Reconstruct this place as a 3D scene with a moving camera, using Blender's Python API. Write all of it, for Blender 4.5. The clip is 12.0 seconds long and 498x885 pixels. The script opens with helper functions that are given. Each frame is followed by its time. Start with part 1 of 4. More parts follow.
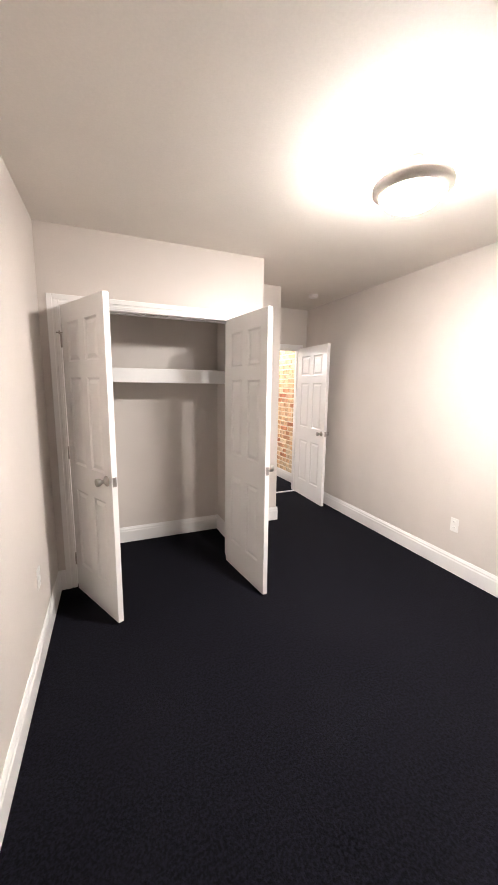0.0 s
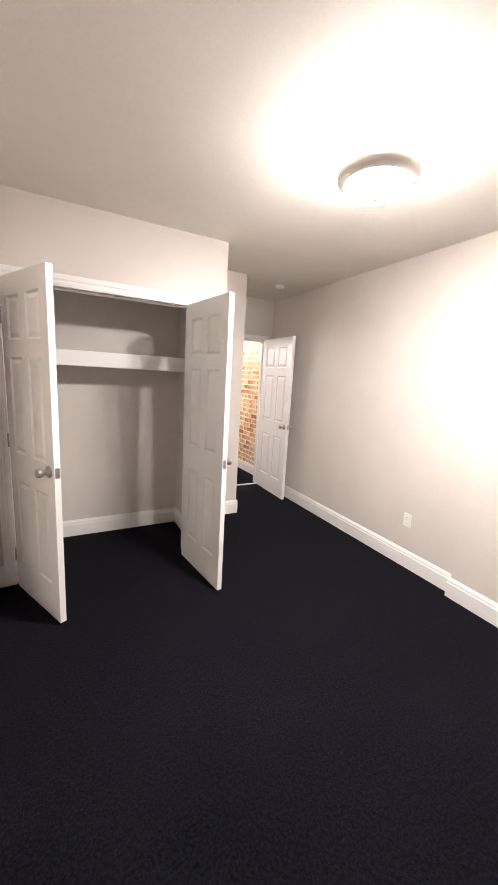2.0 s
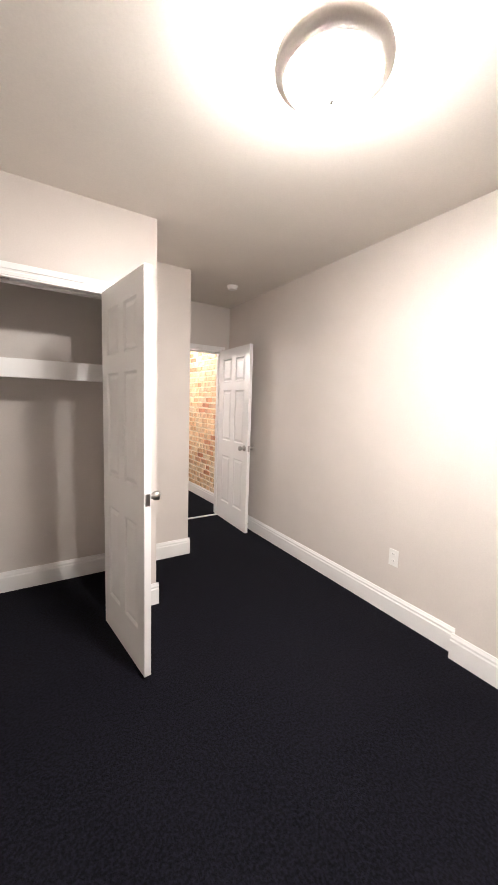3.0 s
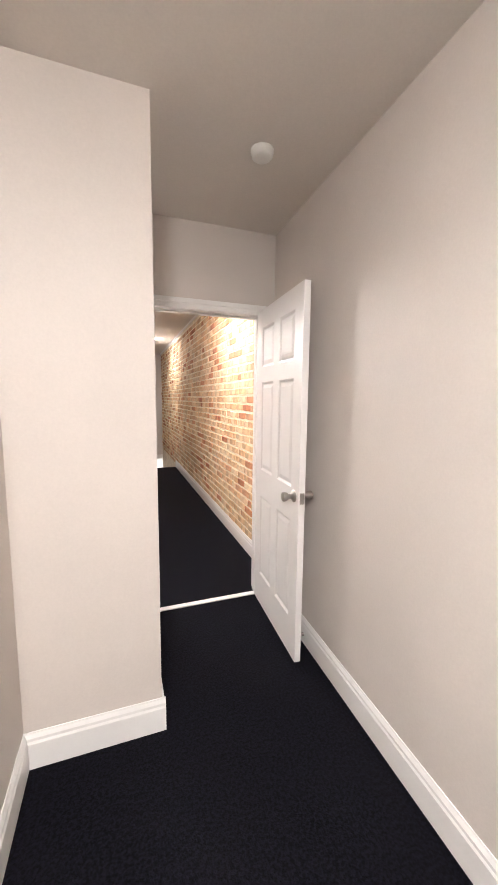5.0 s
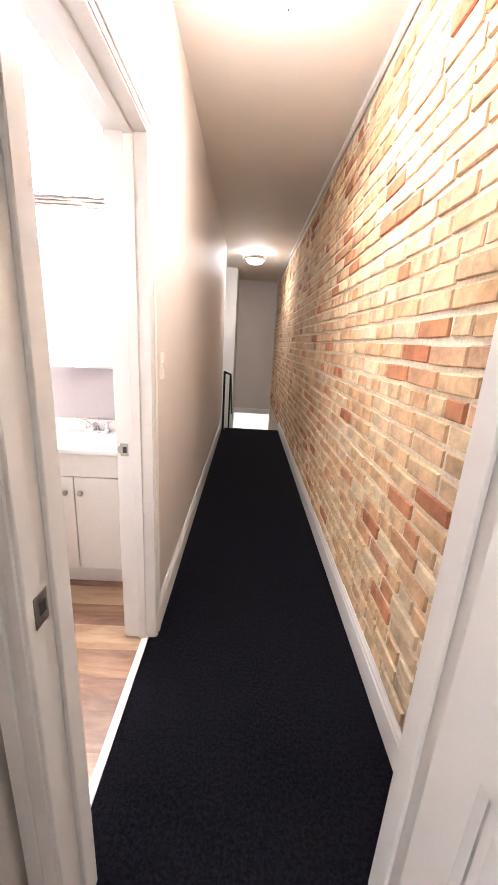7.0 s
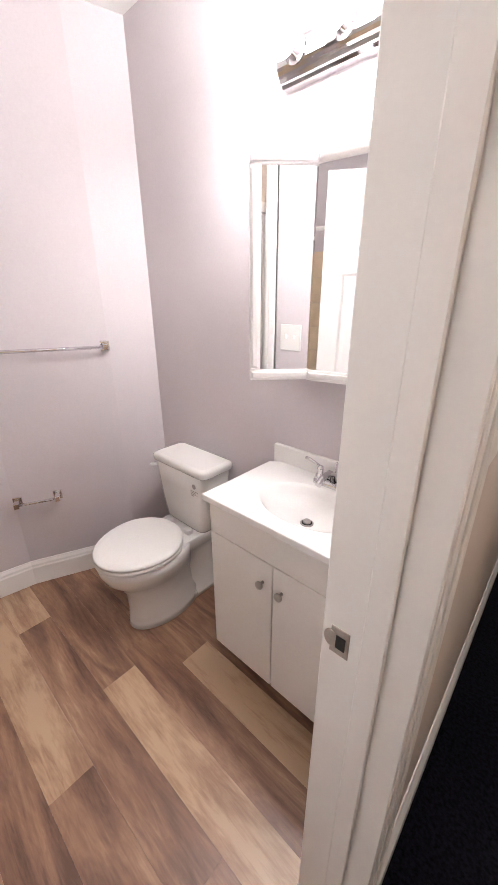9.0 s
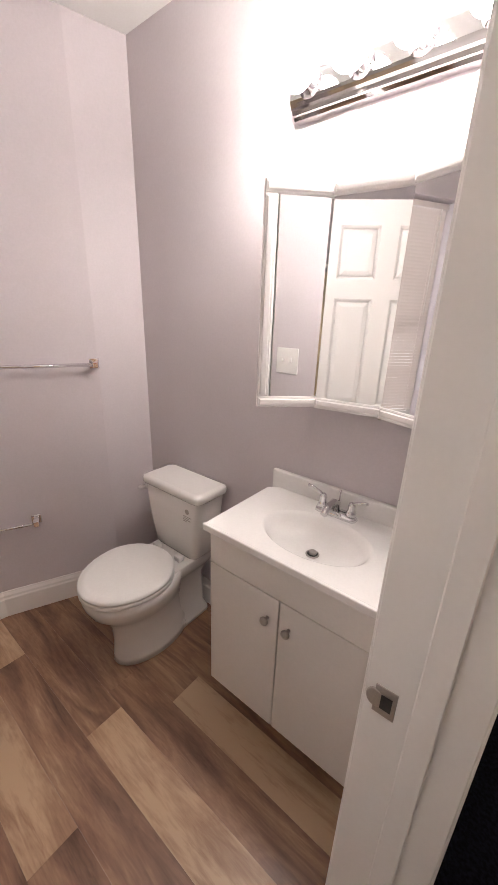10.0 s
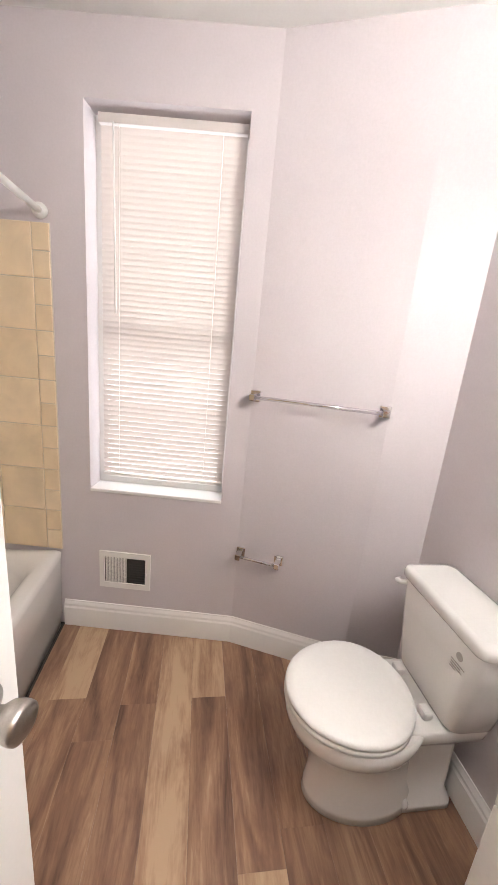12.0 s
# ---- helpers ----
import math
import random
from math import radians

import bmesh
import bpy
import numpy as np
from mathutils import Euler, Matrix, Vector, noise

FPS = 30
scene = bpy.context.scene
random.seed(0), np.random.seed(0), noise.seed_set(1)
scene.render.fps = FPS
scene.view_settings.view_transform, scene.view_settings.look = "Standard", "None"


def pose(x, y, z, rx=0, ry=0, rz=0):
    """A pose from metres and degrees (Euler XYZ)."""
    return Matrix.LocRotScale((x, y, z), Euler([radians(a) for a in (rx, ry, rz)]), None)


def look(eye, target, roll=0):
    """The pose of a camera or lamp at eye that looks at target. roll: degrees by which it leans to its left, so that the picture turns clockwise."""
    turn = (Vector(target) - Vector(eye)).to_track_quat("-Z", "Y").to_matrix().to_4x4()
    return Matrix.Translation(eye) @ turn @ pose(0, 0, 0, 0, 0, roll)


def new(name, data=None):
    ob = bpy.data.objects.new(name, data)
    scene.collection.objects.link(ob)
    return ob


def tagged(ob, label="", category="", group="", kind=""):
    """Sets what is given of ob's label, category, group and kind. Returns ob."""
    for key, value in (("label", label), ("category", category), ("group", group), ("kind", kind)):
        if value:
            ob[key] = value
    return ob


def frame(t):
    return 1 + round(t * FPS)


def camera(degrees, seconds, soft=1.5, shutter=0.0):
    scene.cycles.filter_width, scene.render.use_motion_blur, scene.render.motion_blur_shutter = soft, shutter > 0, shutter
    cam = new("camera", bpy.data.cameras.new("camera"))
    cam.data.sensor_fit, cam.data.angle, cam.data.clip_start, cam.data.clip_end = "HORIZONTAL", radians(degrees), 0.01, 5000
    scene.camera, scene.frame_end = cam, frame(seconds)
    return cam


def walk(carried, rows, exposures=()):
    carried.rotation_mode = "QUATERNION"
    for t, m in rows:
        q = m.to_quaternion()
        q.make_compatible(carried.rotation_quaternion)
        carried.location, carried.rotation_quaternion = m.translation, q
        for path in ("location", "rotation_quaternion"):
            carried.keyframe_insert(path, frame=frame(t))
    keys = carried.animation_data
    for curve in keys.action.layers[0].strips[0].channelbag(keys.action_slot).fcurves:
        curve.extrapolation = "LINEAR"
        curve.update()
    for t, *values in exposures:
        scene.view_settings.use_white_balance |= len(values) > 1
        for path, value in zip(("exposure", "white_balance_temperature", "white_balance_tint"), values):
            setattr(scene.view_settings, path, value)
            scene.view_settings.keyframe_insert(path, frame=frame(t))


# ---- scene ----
cam = camera(69.7, 12.0)

PATH = [
    (0, (-2.73, -4.414, 1.534), (-1.94, -2.604, 1.22), 0.7),
    (0.5, (-2.732, -4.421, 1.542), (-1.914, -2.628, 1.202), 2.4),
    (1, (-2.741, -4.426, 1.538), (-1.972, -2.612, 1.194), 2.2),
    (1.5, (-2.742, -4.415, 1.537), (-2.002, -2.59, 1.187), 2.4),
    (2, (-2.641, -4.366, 1.532), (-1.686, -2.645, 1.175), 3.2),
    (2.5, (-2.389, -4.242, 1.484), (-1.294, -2.587, 1.229), 5.1),
    (3, (-2.157, -3.928, 1.431), (-1.075, -2.26, 1.213), 1.8),
    (3.2, (-2.066, -3.792, 1.492), (-0.949, -2.157, 1.216), 0.5),
    (4.8, (-1.11, -2.546, 1.482), (-0.348, -0.712, 1.244), 0.3),
    (5, (-0.983, -2.371, 1.459), (-0.306, -0.504, 1.222), 0.6),
    (5.5, (-0.766, -1.909, 1.414), (-0.337, 0.009, 1.048), 1.2),
    (6, (-0.578, -1.463, 1.414), (0.015, 0.424, 1.118), -0.8),
    (6.5, (-0.448, -0.968, 1.41), (-0.138, 0.977, 1.059), -3.0),
    (6.7, (-0.442, -0.758, 1.384), (-0.243, 1.163, 0.866), 0.2),
    (8.3, (-0.598, 0.346, 1.391), (-1.216, 2.156, 0.805), 5.7),
    (8.5, (-0.659, 0.438, 1.409), (-1.375, 2.178, 0.732), 6.1),
    (9, (-0.754, 0.528, 1.434), (-2.009, 1.903, 0.702), -0.3),
    (9.5, (-0.791, 0.542, 1.456), (-2.059, 1.923, 0.758), -0.8),
    (10, (-0.864, 0.501, 1.462), (-2.023, 1.991, 0.802), 1.9),
    (10.5, (-0.901, 0.483, 1.453), (-1.991, 2.034, 0.815), 2.6),
    (11, (-0.904, 0.545, 1.444), (-2.146, 1.991, 0.841), 1.6),
    (11.1, (-0.913, 0.55, 1.437), (-2.287, 1.882, 0.854), 3.6),
    (11.5, (-0.968, 0.637, 1.446), (-2.731, 1.362, 0.84), 3.7),
    (12, (-1.184, 0.664, 1.42), (-3.099, 0.955, 0.925), 5.4),
]
walk(cam, [(t, look(eye, target, roll)) for t, eye, target, roll in PATH],
     exposures=[(0, 1.45, 6500, 10), (2.0, 1.35, 6500, 10), (3.0, 1.25, 6500, 10), (5.0, 1.55, 6400, 10), (6.5, 1.45, 6250, 11), (8.5, 0.6, 6250, 11), (9.0, 0.3, 6300, 11), (9.5, -0.05, 6500, 12),
                (10.5, -0.4, 6900, 13), (11.0, -0.3, 6900, 13), (11.5, 0.05, 6700, 10), (12.0, 0.4, 6450, 6)])

# ---- world and exposure ----
world = bpy.data.worlds.new("world")
scene.world = world
world.use_nodes = True
wn = world.node_tree
sky = wn.nodes.new("ShaderNodeTexSky")
sky.sky_type, sky.sun_disc = "NISHITA", False
sky.sun_elevation, sky.sun_rotation = radians(35), radians(60)
wn.links.new(sky.outputs[0], wn.nodes["Background"].inputs[0])
wn.nodes["Background"].inputs[1].default_value = 0.10
sun = new("sun", bpy.data.lights.new("sun", "SUN"))
sun.data.energy, sun.data.angle, sun.data.color = 2.0, radians(0.5), (1.0, 0.95, 0.88)
sun.matrix_world = look((6, 4, 8), (0, 0, 0))

LAMP_BED, LAMP_HALL, LAMP_STAIR, LAMP_BULB = 195.0, 82.0, 62.0, 160.0

# ---- measures ----
CEIL, HALL_CEIL, BATH_CEIL = 2.57, 2.70, 2.475
LEFT, BACK = -3.03, -5.6
CLOSET_Y, CLOSET_BACK, CLOSET_R, CLOSET_SIDE = -1.575, -0.885, -1.55, -1.375
ALC_X, ALC_Y = -0.845, -0.895
HALL_L, HALL_R, STAIR_Y, END_Y = -0.82, 0.145, 5.35, 8.0
BATH_E, BATH_N, BATH_W, BATH_S = -0.945, 1.61, -2.725, -0.73


# ---- materials ----
def material(name, color, rough=0.6, metal=0.0, vary=0.06, scale=3.0, fine=120.0, bump=0.0, bump_scale=200.0, coat=0.0):
    """A surface whose colour drifts at two scales, with a fine relief."""
    m = bpy.data.materials.new(name)
    m.use_nodes = True
    n, l = m.node_tree.nodes, m.node_tree.links
    b = n["Principled BSDF"]
    co = n.new("ShaderNodeTexCoord")
    big, small = n.new("ShaderNodeTexNoise"), n.new("ShaderNodeTexNoise")
    big.inputs["Scale"].default_value, small.inputs["Scale"].default_value = scale, fine
    big.inputs["Detail"].default_value = 4
    for t in (big, small):
        l.new(co.outputs["Object"], t.inputs["Vector"])
    add = n.new("ShaderNodeMath")
    l.new(big.outputs["Fac"], add.inputs[0])
    l.new(small.outputs["Fac"], add.inputs[1])
    ramp = n.new("ShaderNodeMapRange")
    ramp.inputs[1].default_value, ramp.inputs[2].default_value = 0.72, 1.28
    ramp.inputs[3].default_value, ramp.inputs[4].default_value = 1 - vary, 1 + vary
    l.new(add.outputs[0], ramp.inputs[0])
    mul = n.new("ShaderNodeVectorMath")
    mul.operation = "SCALE"
    mul.inputs[0].default_value = color
    l.new(ramp.outputs[0], mul.inputs["Scale"])
    l.new(mul.outputs[0], b.inputs["Base Color"])
    b.inputs["Roughness"].default_value, b.inputs["Metallic"].default_value = rough, metal
    b.inputs["Coat Weight"].default_value = coat
    if bump:
        t, u = n.new("ShaderNodeTexNoise"), n.new("ShaderNodeBump")
        t.inputs["Scale"].default_value, t.inputs["Detail"].default_value = bump_scale, 3
        l.new(co.outputs["Object"], t.inputs["Vector"])
        l.new(t.outputs["Fac"], u.inputs["Height"])
        u.inputs["Strength"].default_value, u.inputs["Distance"].default_value = bump, 0.002
        l.new(u.outputs[0], b.inputs["Normal"])
    return m


def glow(name, color, strength):
    m = bpy.data.materials.new(name)
    m.use_nodes = True
    b = m.node_tree.nodes["Principled BSDF"]
    b.inputs["Base Color"].default_value = (0.9, 0.9, 0.88, 1)
    b.inputs["Roughness"].default_value = 0.3
    b.inputs["Emission Color"].default_value = (*color, 1)
    b.inputs["Emission Strength"].default_value = strength
    return m


def tinted(name, stops, rough, grain=None, bump=0.3, low=0.5, high=1.45):
    """Pieces that differ from one another: a colour for each from its own random number, with grain or blotches on it."""
    m = bpy.data.materials.new(name)
    m.use_nodes = True
    n, l = m.node_tree.nodes, m.node_tree.links
    b = n["Principled BSDF"]
    info, geo = n.new("ShaderNodeObjectInfo"), n.new("ShaderNodeNewGeometry")
    add, frac = n.new("ShaderNodeMath"), n.new("ShaderNodeMath")
    l.new(info.outputs["Random"], add.inputs[0])
    l.new(geo.outputs["Random Per Island"], add.inputs[1])
    frac.operation = "FRACT"
    l.new(add.outputs[0], frac.inputs[0])
    ramp = n.new("ShaderNodeValToRGB")
    ramp.color_ramp.interpolation = "LINEAR"
    while len(ramp.color_ramp.elements) < len(stops):
        ramp.color_ramp.elements.new(0.5)
    for e, (p, c) in zip(ramp.color_ramp.elements, stops):
        e.position, e.color = p, (*c, 1)
    l.new(frac.outputs[0], ramp.inputs[0])
    co, mp, t, t2 = n.new("ShaderNodeTexCoord"), n.new("ShaderNodeMapping"), n.new("ShaderNodeTexNoise"), n.new("ShaderNodeTexNoise")
    l.new(co.outputs["Object"], mp.inputs["Vector"])
    mp.inputs["Scale"].default_value = grain or (30, 30, 30)
    shift = n.new("ShaderNodeCombineXYZ")
    off = n.new("ShaderNodeMath")
    off.operation = "MULTIPLY"
    off.inputs[1].default_value = 37.0
    l.new(frac.outputs[0], off.inputs[0])
    l.new(off.outputs[0], shift.inputs[0])
    l.new(off.outputs[0], shift.inputs[2])
    l.new(shift.outputs[0], mp.inputs["Location"])
    l.new(mp.outputs[0], t.inputs["Vector"])
    t.inputs["Scale"].default_value, t.inputs["Detail"].default_value, t.inputs["Roughness"].default_value = 1.0, 6, 0.65
    t.inputs["Distortion"].default_value = 0.6
    l.new(co.outputs["Object"], t2.inputs["Vector"])
    t2.inputs["Scale"].default_value = 5.0
    t2.inputs["Detail"].default_value = 3
    two = n.new("ShaderNodeMath")
    l.new(t.outputs["Fac"], two.inputs[0])
    l.new(t2.outputs["Fac"], two.inputs[1])
    rng = n.new("ShaderNodeMapRange")
    rng.inputs[1].default_value, rng.inputs[2].default_value = 0.65, 1.35
    rng.inputs[3].default_value, rng.inputs[4].default_value = low, high
    l.new(two.outputs[0], rng.inputs[0])
    mul = n.new("ShaderNodeVectorMath")
    mul.operation = "SCALE"
    l.new(ramp.outputs[0], mul.inputs[0])
    l.new(rng.outputs[0], mul.inputs["Scale"])
    l.new(mul.outputs[0], b.inputs["Base Color"])
    b.inputs["Roughness"].default_value = rough
    u = n.new("ShaderNodeBump")
    u.inputs["Strength"].default_value, u.inputs["Distance"].default_value = bump, 0.003
    l.new(t.outputs["Fac"], u.inputs["Height"])
    l.new(u.outputs[0], b.inputs["Normal"])
    return m


GREIGE = material("greige_wall_paint", (0.645, 0.585, 0.54), 0.55, vary=0.03, bump=0.12, bump_scale=350)
CEILING = material("ceiling_paint", (0.75, 0.70, 0.645), 0.7, vary=0.03, bump=0.15, bump_scale=300)
LILAC = material("lilac_wall_paint", (0.60, 0.547, 0.562), 0.5, vary=0.03, bump=0.12, bump_scale=350)
WHITE_CEIL = material("white_ceiling_paint", (0.80, 0.79, 0.77), 0.7, vary=0.02, bump=0.1)
WHITE = material("white_gloss_paint", (0.82, 0.80, 0.78), 0.32, vary=0.012, bump=0.02, bump_scale=90)
CARPET = material("navy_black_carpet", (0.0033, 0.0031, 0.0057), 1.0, vary=0.85, scale=80, fine=130, bump=1.0, bump_scale=190)
for nd in CARPET.node_tree.nodes:  # coarse loops: strong contrast between neighbouring tufts
    if nd.type == "MAP_RANGE":
        nd.inputs[1].default_value, nd.inputs[2].default_value = 0.84, 1.16
    if nd.type == "TEX_NOISE" and nd.inputs["Scale"].default_value == 130:
        nd.inputs["Scale"].default_value, nd.inputs["Detail"].default_value = 105, 4
CARPET.node_tree.nodes["Principled BSDF"].inputs["Specular IOR Level"].default_value = 0.12
PORCELAIN = material("white_porcelain", (0.80, 0.775, 0.745), 0.12, vary=0.015, coat=0.3)
MARBLE = material("cultured_marble", (0.83, 0.81, 0.785), 0.18, vary=0.02, scale=6)
LAMINATE = material("cream_laminate", (0.74, 0.705, 0.665), 0.4, vary=0.02)
NICKEL = material("brushed_nickel", (0.42, 0.39, 0.36), 0.3, 1.0, vary=0.08, fine=300)
FIXTURE = material("satin_nickel_ring", (0.84, 0.79, 0.74), 0.38, 0.35, vary=0.04, fine=200)
CHROME = material("chrome", (0.75, 0.74, 0.75), 0.07, 1.0, vary=0.02)
BLACK = material("black_iron", (0.012, 0.011, 0.011), 0.45, 0.4, vary=0.2)
# near-black for subfloor and ground, also painted as the shade in holes
DARK = material("dark_base_and_hole_shade", (0.03, 0.028, 0.027), 0.8, vary=0.2)
PLASTIC = material("white_plastic", (0.80, 0.78, 0.75), 0.35, vary=0.02)
MORTAR = material("cream_mortar", (0.80, 0.71, 0.57), 0.95, vary=0.2, scale=9, fine=90, bump=0.9, bump_scale=60)
BRICK = tinted("tan_and_red_brick", [(0.0, (0.66, 0.51, 0.33)), (0.3, (0.62, 0.43, 0.25)), (0.55, (0.57, 0.35, 0.19)), (0.75, (0.70, 0.57, 0.39)), (0.91, (0.48, 0.22, 0.11)), (1.0, (0.36, 0.12, 0.055))], 0.85, (22, 22, 22), 0.7)


def plank_material(name, shift):
    """Wood-look vinyl: long drifting light and dark streaks, fine grain and pale knots."""
    m = bpy.data.materials.new(name)
    m.use_nodes = True
    n, l = m.node_tree.nodes, m.node_tree.links
    b = n["Principled BSDF"]
    co, info, off, comb = n.new("ShaderNodeTexCoord"), n.new("ShaderNodeObjectInfo"), n.new("ShaderNodeMath"), n.new("ShaderNodeCombineXYZ")
    off.operation = "MULTIPLY"
    off.inputs[1].default_value = 41.0
    l.new(info.outputs["Random"], off.inputs[0])
    for k in (0, 1):
        l.new(off.outputs[0], comb.inputs[k])
    moved = n.new("ShaderNodeVectorMath")
    l.new(co.outputs["Object"], moved.inputs[0])
    l.new(comb.outputs[0], moved.inputs[1])

    def streaks(scale, detail, distortion):
        mp, t = n.new("ShaderNodeMapping"), n.new("ShaderNodeTexNoise")
        mp.inputs["Scale"].default_value = scale
        l.new(moved.outputs[0], mp.inputs["Vector"])
        l.new(mp.outputs[0], t.inputs["Vector"])
        t.inputs["Scale"].default_value, t.inputs["Detail"].default_value, t.inputs["Distortion"].default_value = 1.0, detail, distortion
        t.inputs["Roughness"].default_value = 0.6
        return t.outputs["Fac"]
    broad, grain, blotch = streaks((1.7, 11, 1), 4, 0.8), streaks((6, 75, 1), 5, 1.2), streaks((9, 32, 1), 3, 2.5)
    total = n.new("ShaderNodeMath")
    total.operation = "MULTIPLY_ADD"
    l.new(grain, total.inputs[0])
    total.inputs[1].default_value = 0.26
    l.new(broad, total.inputs[2])
    tone = n.new("ShaderNodeMath")
    tone.operation = "MULTIPLY_ADD"
    l.new(info.outputs["Random"], tone.inputs[0])
    tone.inputs[1].default_value = 0.10
    l.new(total.outputs[0], tone.inputs[2])
    last = n.new("ShaderNodeMath")
    last.operation = "MULTIPLY_ADD"
    l.new(blotch, last.inputs[0])
    last.inputs[1].default_value = 0.16
    l.new(tone.outputs[0], last.inputs[2])
    ramp = n.new("ShaderNodeValToRGB")
    ramp.color_ramp.elements.new(0.5)
    ramp.color_ramp.elements.new(0.7)
    for e, (p, c) in zip(ramp.color_ramp.elements, ((0.52, (0.092, 0.045, 0.028)), (0.72, (0.215, 0.115, 0.071)), (0.88, (0.33, 0.20, 0.122)), (1.02, (0.47, 0.325, 0.205)))):
        e.position, e.color = max(0.0, p - shift), (*c, 1)
    l.new(last.outputs[0], ramp.inputs[0])
    l.new(ramp.outputs[0], b.inputs["Base Color"])
    b.inputs["Roughness"].default_value = 0.38
    u = n.new("ShaderNodeBump")
    u.inputs["Strength"].default_value, u.inputs["Distance"].default_value = 0.15, 0.001
    l.new(grain, u.inputs["Height"])
    l.new(u.outputs[0], b.inputs["Normal"])
    return m


PLANK = plank_material("brown_vinyl_plank", -0.01)
PLANK_LIGHT = plank_material("pale_vinyl_plank", 0.21)
TILE = tinted("tan_ceramic_tile", [(0.0, (0.76, 0.60, 0.40)), (1.0, (0.82, 0.67, 0.47))], 0.3, (6, 6, 6), 0.05, 0.85, 1.1)
GROUT = material("grout", (0.62, 0.55, 0.45), 0.9, vary=0.1)
BLIND = material("white_vinyl_slat", (0.82, 0.77, 0.74), 0.5, vary=0.02)
nd = BLIND.node_tree
tr, mix = nd.nodes.new("ShaderNodeBsdfTranslucent"), nd.nodes.new("ShaderNodeMixShader")
tr.inputs[0].default_value = (0.85, 0.78, 0.74, 1)
mix.inputs[0].default_value = 0.3
nd.links.new(nd.nodes["Principled BSDF"].outputs[0], mix.inputs[1])
nd.links.new(tr.outputs[0], mix.inputs[2])
nd.links.new(mix.outputs[0], nd.nodes["Material Output"].inputs[0])
MIRROR = material("mirror", (0.92, 0.93, 0.93), 0.015, 1.0, vary=0.0)
GLASS = bpy.data.materials.new("window_glass")
GLASS.use_nodes = True
GLASS.node_tree.nodes["Principled BSDF"].inputs["Transmission Weight"].default_value = 1.0
GLASS.node_tree.nodes["Principled BSDF"].inputs["Roughness"].default_value = 0.02
DOME_BED = glow("lit_frosted_glass", (1.0, 0.955, 0.925), LAMP_BED)
DOME_HALL = glow("lit_frosted_glass_hall", (1.0, 0.945, 0.92), LAMP_HALL)
DOME_STAIR = glow("lit_frosted_glass_stair", (1.0, 0.945, 0.92), LAMP_STAIR)
BULB = glow("lit_globe_bulb", (1.0, 0.955, 0.93), LAMP_BULB)
FAR_WALL = material("neighbour_brick", (0.42, 0.30, 0.25), 0.9, vary=0.2)


# ---- mesh helpers ----
def box(bm, x0, y0, z0, x1, y1, z1, bevel=0.0, m=None, segments=2):
    made = bmesh.ops.create_cube(bm, size=1)["verts"]
    for v in made:
        v.co = Vector((x0 + (v.co.x + 0.5) * (x1 - x0), y0 + (v.co.y + 0.5) * (y1 - y0), z0 + (v.co.z + 0.5) * (z1 - z0)))
    if m is not None:
        for v in made:
            v.co = m @ v.co
    if bevel:
        edges = list({e for v in made for e in v.link_edges})
        bmesh.ops.bevel(bm, geom=edges, offset=bevel, segments=segments, affect="EDGES", profile=0.5)
    return bm


def boxes(*rows, bevel=0.0):
    bm = bmesh.new()
    for r in rows:
        box(bm, *r, bevel=bevel)
    return bm


def lathe(bm, profile, m=None, steps=32, sx=1.0, sy=1.0):
    """A turned shape round z from (radius, height) pairs."""
    rings = []
    for r, z in profile:
        ring = [Vector((r * sx * math.cos(2 * math.pi * i / steps), r * sy * math.sin(2 * math.pi * i / steps), z)) for i in range(steps)]
        rings.append([bm.verts.new(m @ v if m is not None else v) for v in ring])
    for a, b in zip(rings, rings[1:]):
        for i in range(steps):
            f = bm.faces.new((a[i], a[(i + 1) % steps], b[(i + 1) % steps], b[i]))
            f.smooth = True
    bm.faces.new(list(reversed(rings[0])))
    bm.faces.new(rings[-1])
    bmesh.ops.recalc_face_normals(bm, faces=bm.faces)
    return bm


def loft(bm, rings, smooth=True, front=True):
    """Skin over closed rings of the same count, ends closed."""
    made = [[bm.verts.new(p) for p in r] for r in rings]
    k = len(rings[0])
    for a, b in zip(made, made[1:]):
        for i in range(k):
            bm.faces.new((a[i], a[(i + 1) % k], b[(i + 1) % k], b[i])).smooth = smooth
    if front:
        bm.faces.new(list(reversed(made[0])))
    bm.faces.new(made[-1])
    bmesh.ops.recalc_face_normals(bm, faces=bm.faces)
    return bm


def tube(bm, points, r, steps=12):
    """A round bar along a line of points."""
    pts = [Vector(p) for p in points]
    rings = []
    for i, p in enumerate(pts):
        d = (pts[min(i + 1, len(pts) - 1)] - pts[max(i - 1, 0)]).normalized()
        q = d.to_track_quat("Z", "Y")
        rings.append([p + q @ Vector((r * math.cos(2 * math.pi * k / steps), r * math.sin(2 * math.pi * k / steps), 0)) for k in range(steps)])
    return loft(bm, rings)


def oval(cx, cy, z, rx, ry, steps=32, back=None):
    """A closed ring; back flattens the far half."""
    out = []
    for i in range(steps):
        a = 2 * math.pi * i / steps
        y = ry * math.sin(a)
        if back is not None and y > 0:
            y *= back
        out.append(Vector((cx + rx * math.cos(a), cy + y, z)))
    return out


def rounded(cx, cy, z, hx, hy, r, n=5):
    out = []
    for sx, sy, a0 in ((1, 1, 0), (-1, 1, 90), (-1, -1, 180), (1, -1, 270)):
        for i in range(n):
            a = radians(a0 + 90 * i / (n - 1))
            out.append(Vector((cx + sx * (hx - r) + r * math.cos(a), cy + sy * (hy - r) + r * math.sin(a), z)))
    return out


